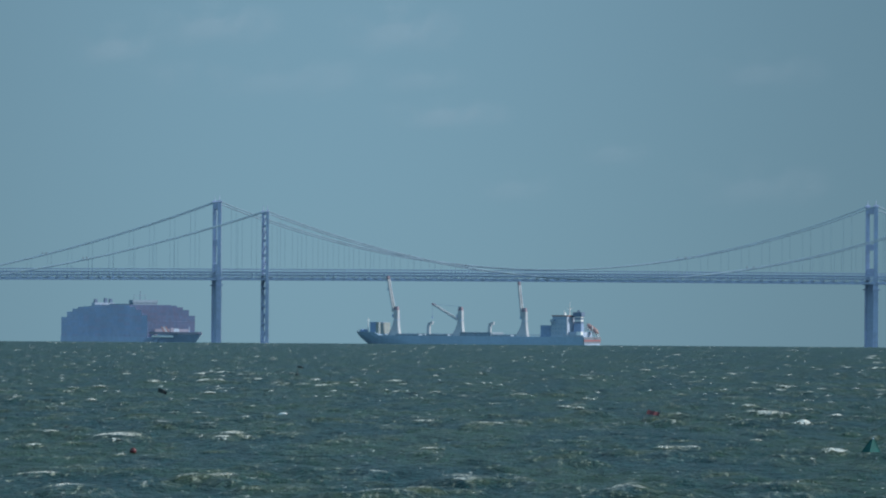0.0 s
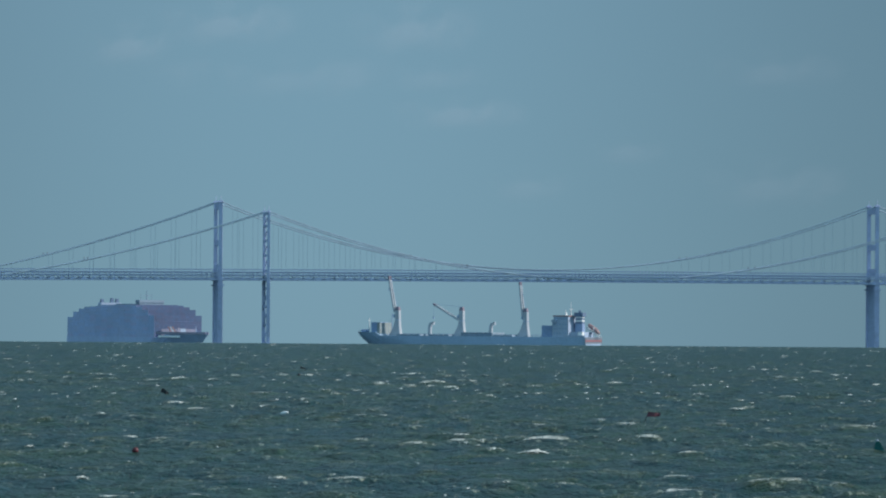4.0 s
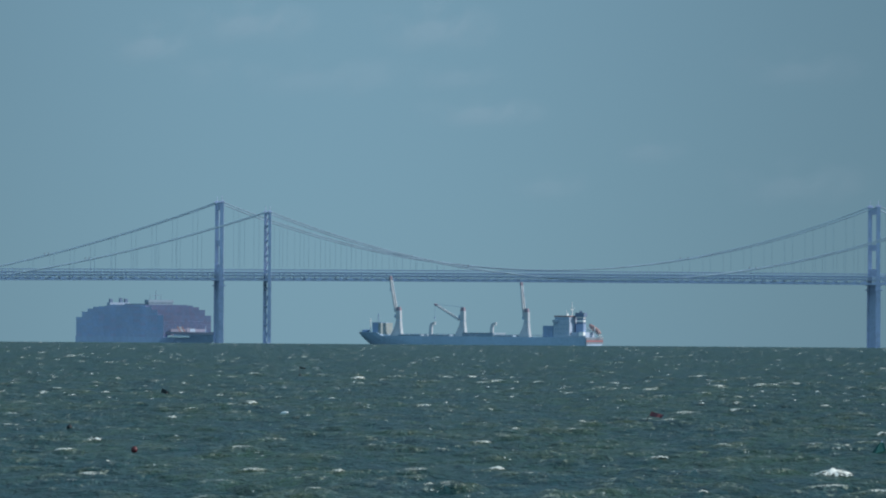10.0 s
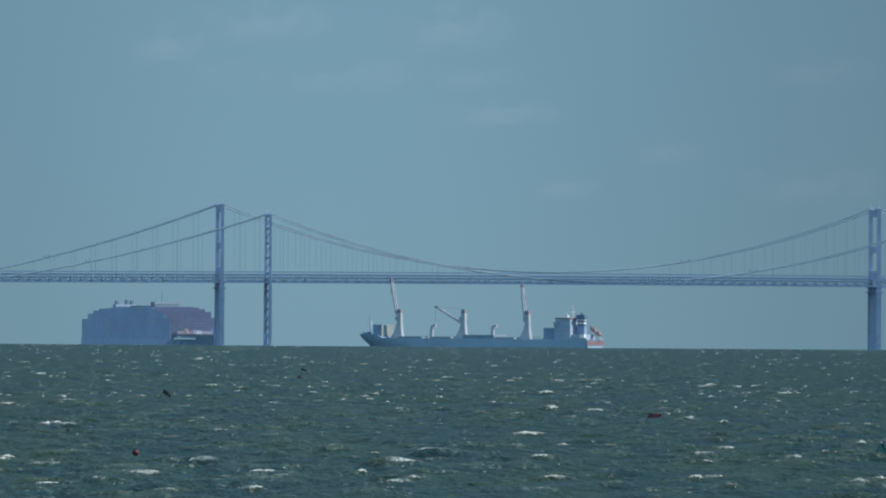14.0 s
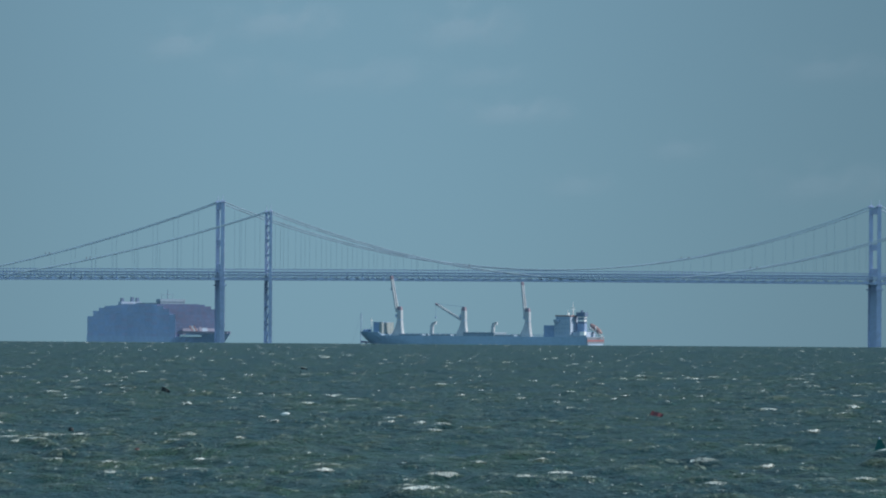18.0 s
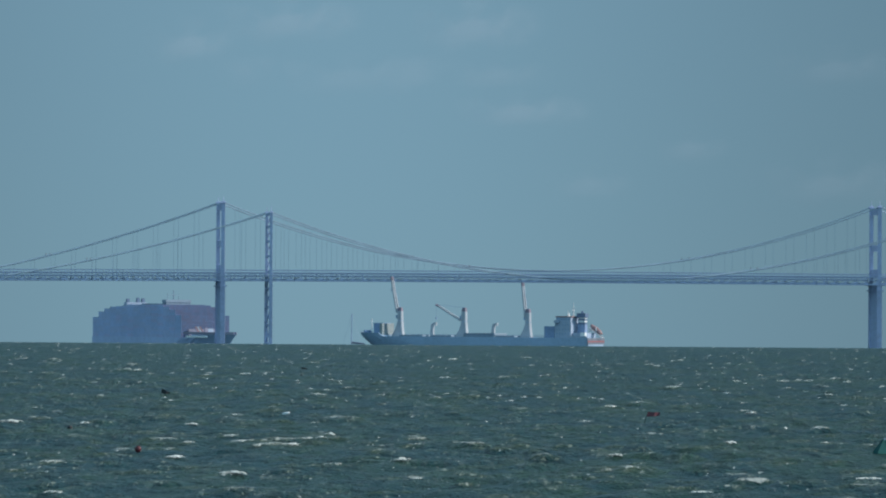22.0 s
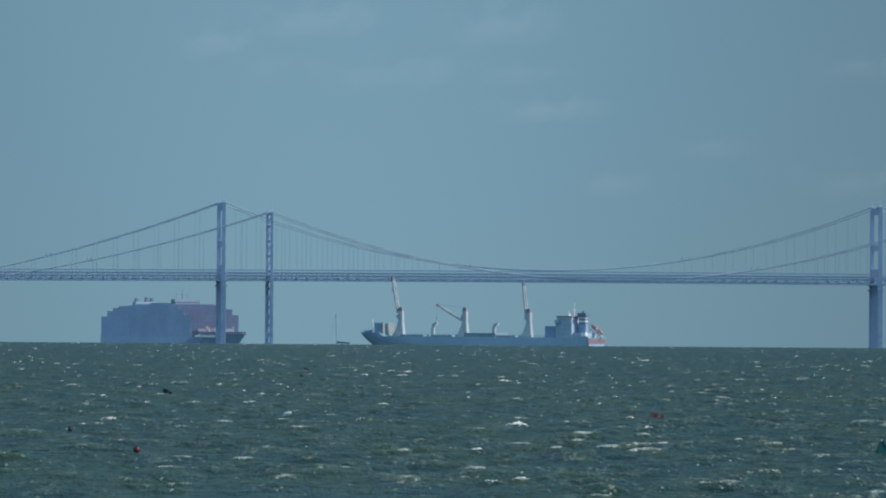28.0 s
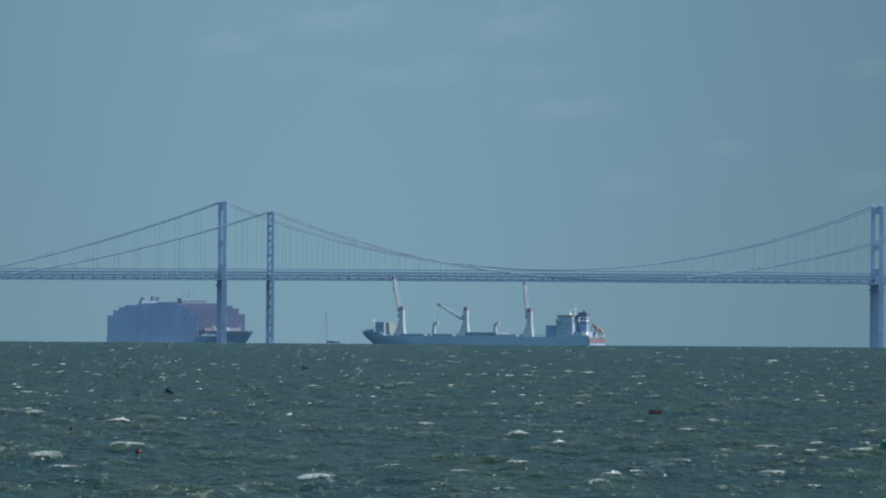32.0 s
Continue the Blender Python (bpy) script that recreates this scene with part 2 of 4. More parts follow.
def cloud_material(name, rgb, dense):
    m = bpy.data.materials.new(name)
    m.use_nodes = True
    nt = m.node_tree
    N, L = nt.nodes, nt.links
    N.remove(N["Principled BSDF"])
    co, mp = N.new("ShaderNodeTexCoord"), N.new("ShaderNodeMapping")
    mp.inputs["Location"].default_value, mp.inputs["Scale"].default_value = (-1, 0, -1), (2, 0, 2)
    grad = N.new("ShaderNodeTexGradient")
    grad.gradient_type = "SPHERICAL"
    L.new(co.outputs["Generated"], mp.inputs["Vector"])
    L.new(mp.outputs[0], grad.inputs["Vector"])
    n = N.new("ShaderNodeTexNoise")
    n.inputs["Scale"].default_value, n.inputs["Detail"].default_value = 0.022, 5
    L.new(co.outputs["Object"], n.inputs["Vector"])
    mul = N.new("ShaderNodeMath")
    mul.operation = "MULTIPLY"
    L.new(grad.outputs["Fac"], mul.inputs[0])
    wisp = N.new("ShaderNodeMapRange")
    wisp.inputs["From Min"].default_value, wisp.inputs["From Max"].default_value = 0.36, 0.66
    L.new(n.outputs["Fac"], wisp.inputs["Value"])
    L.new(wisp.outputs[0], mul.inputs[1])
    r = N.new("ShaderNodeMapRange")
    r.interpolation_type = "SMOOTHSTEP"
    r.inputs["From Min"].default_value, r.inputs["From Max"].default_value, r.inputs["To Max"].default_value = 0.0, 0.6, dense
    L.new(mul.outputs[0], r.inputs["Value"])
    clear, white, mix = N.new("ShaderNodeBsdfTransparent"), N.new("ShaderNodeBsdfDiffuse"), N.new("ShaderNodeMixShader")
    white.inputs["Color"].default_value = (*rgb, 1)
    L.new(r.outputs[0], mix.inputs[0])
    L.new(clear.outputs[0], mix.inputs[1])
    L.new(white.outputs[0], mix.inputs[2])
    L.new(mix.outputs[0], N["Material Output"].inputs["Surface"])
    return m


CLOUD = cloud_material("thin_cloud", (0.75, 0.68, 0.70), 0.12)
FAINT_CLOUD = cloud_material("faint_cloud", (0.75, 0.68, 0.70), 0.065)


# ---- mesh helpers ----
def mesh_of(name, bm, mat):
    me = bpy.data.meshes.new(name)
    bmesh.ops.recalc_face_normals(bm, faces=bm.faces)
    bm.to_mesh(me)
    bm.free()
    for mm in (mat if isinstance(mat, (list, tuple)) else [mat]):
        me.materials.append(mm)
    return me


def part(name, bm, mat, parent, label=""):
    ob = new(name, bm if isinstance(bm, bpy.types.Mesh) else mesh_of(name, bm, mat))
    ob.parent = parent
    return tagged(ob, label)


def thing(name, m, label, category, group="", kind=""):
    ob = new(name)
    ob.empty_display_size = 0.5
    ob.matrix_basis = m
    return tagged(ob, label, category, group, kind)


def hexa(bm, lo, hi):
    """A block between two quads of four corners each."""
    a, b = [bm.verts.new(p) for p in lo], [bm.verts.new(p) for p in hi]
    n = len(a)
    bm.faces.new(a[::-1])
    bm.faces.new(b)
    for i in range(n):
        bm.faces.new((a[i], a[(i + 1) % n], b[(i + 1) % n], b[i]))
    return bm


def box(bm, x0, x1, y0, y1, z0, z1, inset=0.0):
    i = inset
    return hexa(bm, [(x0, y0, z0), (x1, y0, z0), (x1, y1, z0), (x0, y1, z0)],
                [(x0 + i, y0 + i, z1), (x1 - i, y0 + i, z1), (x1 - i, y1 - i, z1), (x0 + i, y1 - i, z1)])


def bar(bm, p, q, w, h=None):
    """A square bar from p to q."""
    p, q = Vector(p), Vector(q)
    d = (q - p).normalized()
    s = d.cross(Vector((0, 1, 0)) if abs(d.y) < 0.9 else Vector((1, 0, 0))).normalized()
    u = s.cross(d)
    s, u = s * w / 2, u * (h or w) / 2
    return hexa(bm, [p - s - u, p + s - u, p + s + u, p - s + u], [q - s - u, q + s - u, q + s + u, q - s + u])


def rod(bm, p, q, r0, r1=None, n=8):
    p, q = Vector(p), Vector(q)
    d = (q - p).normalized()
    s = d.cross(Vector((0, 1, 0)) if abs(d.y) < 0.9 else Vector((1, 0, 0))).normalized()
    u = s.cross(d)
    r1 = r0 if r1 is None else r1
    ring = [(math.cos(2 * math.pi * i / n), math.sin(2 * math.pi * i / n)) for i in range(n)]
    return hexa(bm, [p + (s * c + u * e) * r0 for c, e in ring], [q + (s * c + u * e) * r1 for c, e in ring])


def tube(bm, pts, r, n=6):
    """A round cable along a line of points in a plane of constant skew."""
    rings = []
    for i, p in enumerate(pts):
        d = (Vector(pts[min(i + 1, len(pts) - 1)]) - Vector(pts[max(i - 1, 0)])).normalized()
        s = Vector((0, 1, 0))
        u = d.cross(s).normalized()
        rings.append([bm.verts.new(Vector(p) + s * r * math.cos(2 * math.pi * k / n) + u * r * math.sin(2 * math.pi * k / n)) for k in range(n)])
    for a, b in zip(rings, rings[1:]):
        for k in range(n):
            bm.faces.new((a[k], a[(k + 1) % n], b[(k + 1) % n], b[k]))
    bm.faces.new(rings[0][::-1])
    bm.faces.new(rings[-1])
    return bm


def lofted(bm, sections):
    """A skin over cross-sections with equal counts of points, capped at both ends."""
    rings = [[bm.verts.new(p) for p in s] for s in sections]
    n = len(rings[0])
    for a, b in zip(rings, rings[1:]):
        for k in range(n):
            bm.faces.new((a[k], a[(k + 1) % n], b[(k + 1) % n], b[k]))
    bm.faces.new(rings[0][::-1])
    bm.faces.new(rings[-1])
    return bm


def B():
    return bmesh.new()


def sea(d):
    return -d * d / (2 * SEA_RADIUS)


# ---- water ----
def water_sheet():
    """The bay out to the horizon and beyond, all round the camera."""
    bm = B()
    radii = [0, 30, 60, 100, 160, 250, 400, 600, 850, 1100, 1400, 1800, 2400, 3200, 4200, 5500, 7000]
    n, rings = 96, []
    for r in radii[1:]:
        rings.append([bm.verts.new((r * math.cos(2 * math.pi * k / n), r * math.sin(2 * math.pi * k / n), sea(r) - 0.45)) for k in range(n)])
    mid = bm.verts.new((0, 0, -0.45))
    for k in range(n):
        bm.faces.new((mid, rings[0][k], rings[0][(k + 1) % n]))
        for a, b in zip(rings, rings[1:]):
            bm.faces.new((a[k], b[k], b[(k + 1) % n], a[(k + 1) % n]))
    ob = new("water", mesh_of("water", bm, WATER))
    for p in ob.data.polygons:
        p.use_smooth = True
    return tagged(ob, "grey-green choppy bay water reaching to the horizon", "sea", kind="structure")


water_sheet()


def wave_heights(x, y, seed, count, short, long, turn, spread, sigma):
    rng = np.random.RandomState(seed)
    z = np.zeros_like(x)
    total = 0.0
    for _ in range(count):
        lam = short * (long / short) ** rng.rand()
        a = radians(turn) + rng.randn() * radians(spread)
        amp = lam ** 0.75
        k = 2 * math.pi / lam
        z += amp * np.cos(k * (x * math.cos(a) + y * math.sin(a)) + rng.rand() * 6.283)
        total += amp * amp / 2
    raw = z / math.sqrt(total)
    s = 2.4 * np.tanh(raw / 2.4)
    return raw, sigma * (s + 0.22 * (s * s - 1))


def soft_noise(x, y, seed, size):
    rng = np.random.RandomState(seed)
    z = np.zeros_like(x)
    for _ in range(14):
        a, lam = rng.rand() * 6.283, size * (0.6 + 1.2 * rng.rand())
        z += np.cos(2 * math.pi / lam * (x * math.cos(a) + y * math.sin(a)) + rng.rand() * 6.283)
    return z / math.sqrt(7.0)


def wave_field(seed, drift, count, short, long, turn, spread, sigma, step, cols, foam_at, crests=()):
    """A field of wind waves as one rigid sheet that drifts down the wind."""
    ds = [88.0]
    while ds[-1] < 1500:
        ds.append(ds[-1] + max(0.24, step * ds[-1]))
    ds = np.array(ds)
    reach = 32 * drift[0]
    left, right = -(0.108 * ds + 6 + reach), 0.108 * ds + 8
    f = np.linspace(0, 1, cols)
    x = left[:, None] * (1 - f)[None] + right[:, None] * f[None]
    y = np.repeat(ds[:, None], cols, 1)
    s, z = wave_heights(x, y, seed, count, short, long, turn, spread, sigma)
    gust = soft_noise(x, y, seed + 5, 26)
    z = z * (1 + 0.2 * gust) * np.clip(1.12 - y / 1200, 0.35, 1.0)
    crest = np.clip((s + 0.35 * gust - foam_at) / 1.0, 0, 1)
    foam = crest * np.clip(0.6 + 0.5 * soft_noise(x, y, seed + 9, 2.3), 0, 1)
    # the crest tint fades away from the camera: haze put into the colour
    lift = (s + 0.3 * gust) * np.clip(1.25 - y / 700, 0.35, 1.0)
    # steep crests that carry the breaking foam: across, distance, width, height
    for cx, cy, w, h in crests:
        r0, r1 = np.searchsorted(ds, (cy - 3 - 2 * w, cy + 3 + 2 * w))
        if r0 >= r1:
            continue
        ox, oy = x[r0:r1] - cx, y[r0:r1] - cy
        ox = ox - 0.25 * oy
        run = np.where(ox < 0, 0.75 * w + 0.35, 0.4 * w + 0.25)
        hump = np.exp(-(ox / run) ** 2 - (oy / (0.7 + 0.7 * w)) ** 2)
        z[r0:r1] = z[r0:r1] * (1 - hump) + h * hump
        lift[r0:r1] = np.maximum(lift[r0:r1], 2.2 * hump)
    z = z - y * y / (2 * SEA_RADIUS)
    rows = len(ds)
    co = np.stack((x, y, z), -1).reshape(-1, 3)
    i = np.arange(rows * cols).reshape(rows, cols)
    quads = np.stack((i[:-1, :-1], i[:-1, 1:], i[1:, 1:], i[1:, :-1]), -1).reshape(-1, 4)
    me = bpy.data.meshes.new("wave_field")
    me.vertices.add(len(co))
    me.vertices.foreach_set("co", co.astype(np.float32).ravel())
    me.loops.add(quads.size)
    me.loops.foreach_set("vertex_index", quads.astype(np.int32).ravel())
    me.polygons.add(len(quads))
    me.polygons.foreach_set("loop_start", np.arange(0, quads.size, 4, dtype=np.int32))
    me.update(calc_edges=True)
    me.polygons.foreach_set("use_smooth", np.ones(len(quads), dtype=bool))
    at = me.attributes.new("foam", "FLOAT", "POINT")
    at.data.foreach_set("value", foam.astype(np.float32).ravel())
    at = me.attributes.new("lift", "FLOAT", "POINT")
    at.data.foreach_set("value", lift.astype(np.float32).ravel())
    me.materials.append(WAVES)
    ob = new("wave_field", me)
    tagged(ob, "wind-driven grey-green waves with pale foam flecks", "waves", "waves on the bay", "stuff")
    ob["drift"] = drift
    return ob


# ---- bridges ----
SKEW = -0.25


def bridge(name, x, d, half, tower_h, mid_h, deck_hi, deck_lo, steel, label, braced, leg):
    """A suspension bridge; its near main tower stands at x, d. half: half its width."""
    base = sea(d)
    root = thing(name, Matrix.Translation((x, d, base)), label, "suspension bridge", "long bridges over the bay")
    span, side = 488.0, 201.0

    def at(u, v, z):
        return (u + SKEW * v, v, z)

    def camber(u):
        return 1.2 * (1 - ((u - span / 2) / 445) ** 2)

    # towers
    for u in (0.0, span):
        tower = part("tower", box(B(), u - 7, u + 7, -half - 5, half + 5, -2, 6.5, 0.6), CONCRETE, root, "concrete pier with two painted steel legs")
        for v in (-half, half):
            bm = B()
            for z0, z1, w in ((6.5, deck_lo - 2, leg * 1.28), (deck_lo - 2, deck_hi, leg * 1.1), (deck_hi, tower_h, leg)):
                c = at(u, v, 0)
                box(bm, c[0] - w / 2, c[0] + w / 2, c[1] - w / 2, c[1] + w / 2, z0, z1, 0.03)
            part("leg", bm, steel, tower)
            bm = B()
            c = at(u, v, 0)
            box(bm, c[0] - leg * 0.7, c[0] + leg * 0.7, c[1] - leg * 0.7, c[1] + leg * 0.7, tower_h, tower_h + 1.3, 0.4)
            part("saddle", bm, steel, tower)
            part("mast", rod(B(), (c[0], c[1], tower_h + 1.2), (c[0], c[1], tower_h + 5.0), 0.26, 0.12), steel, tower)

        def strut(z0, z1, name="strut", thick=1.6):
            bm = B()
            a, b = at(u, -half, 0), at(u, half, 0)
            t = thick / 2
            hexa(bm, [(a[0] - t, a[1], z0), (a[0] + t, a[1], z0), (b[0] + t, b[1], z0), (b[0] - t, b[1], z0)],
                 [(a[0] - t, a[1], z1), (a[0] + t, a[1], z1), (b[0] + t, b[1], z1), (b[0] - t, b[1], z1)])
            # the web wall takes the paler concrete, a lift for shade put into its colour
            part(name, bm, CONCRETE if name == "web_wall" else steel, tower)

        if braced:
            levels = [9, 22, 35, 48, deck_hi + 2, 71.5, 82, 92.5, tower_h - 1.0]
            for z in levels:
                strut(z - 0.9, z + 0.9)
            for z0, z1 in zip(levels, levels[1:]):
                for s in (1, -1):
                    part("brace", bar(B(), at(u, -half * s, z0 + 0.8), at(u, half * s, z1 - 0.8), 0.6, 0.8), steel, tower)
        else:
            strut(tower_h - 5.5, tower_h - 0.3)
            strut(tower_h - 32.5, tower_h - 28.0)
            strut(deck_hi - 1.5, deck_hi + 5.0)
            strut(8.0, deck_lo - 1.5, "web_wall", 2.0)
            for z in (deck_lo - 5.5, deck_lo - 1.6):
                bm = B()
                a, b = at(u, -half - 2.2, 0), at(u, half + 2.2, 0)
                hexa(bm, [(a[0] - 2.6, a[1], z), (a[0] + 2.6, a[1], z), (b[0] + 2.6, b[1], z), (b[0] - 2.6, b[1], z)],
                     [(a[0] - 2.6, a[1], z + 0.9), (a[0] + 2.6, a[1], z + 0.9), (b[0] + 2.6, b[1], z + 0.9), (b[0] - 2.6, b[1], z + 0.9)])
                part("ledge", bm, steel, tower)

    # anchorages beyond the side spans
    for u in (-side - 6, span + side + 6):
        part("anchorage", box(B(), u - 12, u + 12, -half - 4, half + 4, -2, deck_lo - 1, 1.5), CONCRETE, root, "pale concrete anchorage block")

    # deck: slab, parapets and stiffening truss
    panel, total = 7.625, 890.0
    count = int(total / panel)
    slab, rail, truss, lateral = B(), B(), B(), B()
    p = panel / 2
    a, b = at(0, -half, 0)[0], at(0, half, 0)[0]
    hexa(slab, [(a - p, -half, -0.9), (a + p, -half, -0.9), (b + p, half, -0.9), (b - p, half, -0.9)],
         [(a - p, -half, -0.2), (a + p, -half, -0.2), (b + p, half, -0.2), (b - p, half, -0.2)])
    bar(rail, (-p, 0, 1.55), (p, 0, 1.55), 0.4)
    for k in range(3):
        bar(rail, (-p + k * panel / 3, 0, -0.2), (-p + k * panel / 3, 0, 1.5), 0.28)
    deep = deck_hi - deck_lo
    bar(truss, (-p, 0, -0.7), (p, 0, -0.7), 0.8, 0.9)
    bar(truss, (-p, 0, -deep + 0.5), (p, 0, -deep + 0.5), 0.8, 1.3)
    bar(truss, (-p, 0, -deep + 0.6), (-p, 0, -0.7), 0.45)
    bar(truss, (-p, 0, -deep + 0.6), (0, 0, -0.7), 0.26)
    bar(truss, (0, 0, -0.7), (p, 0, -deep + 0.6), 0.26)
    bar(lateral, (a, -half, -deep + 0.5), (b, half, -deep + 0.5), 0.5)
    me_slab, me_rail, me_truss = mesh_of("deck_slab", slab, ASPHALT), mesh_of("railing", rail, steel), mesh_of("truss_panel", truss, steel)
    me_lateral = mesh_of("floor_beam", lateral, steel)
    for k in range(count):
        u = -side + panel * (k + 0.5)
        z = deck_hi - 1.2 + camber(u)
        for me, v in ((me_slab, 0), (me_rail, -half), (me_rail, half), (me_truss, -half), (me_truss, half), (me_lateral, 0)):
            ob = part(me.name.split(".")[0], me, None, root)
            ob.location = at(u, v, z)

    # cables and hangers
    def cable_z(u):
        if 0 <= u <= span:
            return mid_h + (tower_h + 0.6 - mid_h) * ((u - span / 2) / (span / 2)) ** 2
        w = (-u if u < 0 else u - span) / side
        top, end = tower_h + 0.6, deck_lo + 0.5
        return top + (end - top) * w - 8.5 * 4 * w * (1 - w) * 0.55

    for v in (-half, half):
        pts = [at(u, v, cable_z(u)) for u in np.concatenate((np.linspace(-side, 0, 14), np.linspace(0, span, 41)[1:], np.linspace(span, span + side, 14)[1:]))]
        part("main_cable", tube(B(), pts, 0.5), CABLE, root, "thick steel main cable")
        u = -side + 15.25
        while u < span + side - 8:
            top = cable_z(u)
            foot = deck_hi - 1.6 + camber(u)
            if top - foot > 1.2 and min(abs(u), abs(u - span)) > 5:
                c = at(u, v, 0)
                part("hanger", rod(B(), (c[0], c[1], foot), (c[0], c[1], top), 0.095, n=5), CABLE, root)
            u += 15.25
        for u in (-side * 0.64, span * 0.29, span * 0.71):
            c = at(u, v, cable_z(u))
            part("beacon", rod(B(), (c[0], c[1], c[2]), (c[0], c[1], c[2] + 2.0), 0.4, 0.3), STERN_GREY, root)
    return root


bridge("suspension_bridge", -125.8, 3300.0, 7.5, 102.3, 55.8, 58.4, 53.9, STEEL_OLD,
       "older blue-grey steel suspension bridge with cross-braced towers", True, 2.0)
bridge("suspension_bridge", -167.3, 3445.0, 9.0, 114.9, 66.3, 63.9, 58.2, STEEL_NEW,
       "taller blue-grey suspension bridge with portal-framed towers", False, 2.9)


# ---- cargo ship at anchor ----
def raked_hull(length, beam, top, keel, rake, run, sheer, sheer_at, blunt=True, stations=40, levels=7):
    """A cargo hull from its square stern (-x) to a raked, flared stem (+x); sheer lifts the forecastle."""
    bm = B()
    rows = []
    for i in range(stations + 1):
        f = i / stations
        f = f if f < 0.7 else 0.7 + 0.3 * ((f - 0.7) / 0.3) ** 0.85
        half = []
        for j in range(levels + 1):
            g = j / levels
            stem = length / 2 - rake * (1 - g) ** (1.3 if blunt else 0.95)
            x = -length / 2 + (stem + length / 2) * f
            z1 = top + (sheer if x > sheer_at else 0.0)
            left = max(0.0, (stem - x) / (run * (1 + (0.35 if blunt else 0.2) * (1 - g))))
            full = max(0.0004, 1 - max(0.0, 1 - left) ** (1.5 + (0.7 * g if blunt else 0.0)))
            w = beam / 2 * (math.sqrt(full) if blunt else full)
            if f < 0.06 and blunt:
                w *= 0.80 + 0.2 * (f / 0.06) ** 0.5 + (0.1 * g if f < 0.03 else 0)
            half.append((x, w, keel + (z1 - keel) * g))
        rows.append([(x, -w, z) for x, w, z in half] + [(x, w, z) for x, w, z in half[::-1]])
    return lofted(bm, rows)


def bell(bm, u, z0, z1, base, top, steps=7):
    """A pedestal that flares down to its foot; base and top: half widths along and across."""
    rings = []
    for k in range(steps + 1):
        g = k / steps
        e = (1 - g) ** 1.6
        wx, wy = top[0] + (base[0] - top[0]) * e, top[1] + (base[1] - top[1]) * e
        c = 0.16
        rings.append([(u - 1.3 * e + wx * p, wy * q, z0 + (z1 - z0) * g) for p, q in
                      ((c - 1, -1), (1 - c, -1), (1, c - 1), (1, 1 - c), (1 - c, 1), (c - 1, 1), (-1, 1 - c), (-1, c - 1))])
    return lofted(bm, rings)


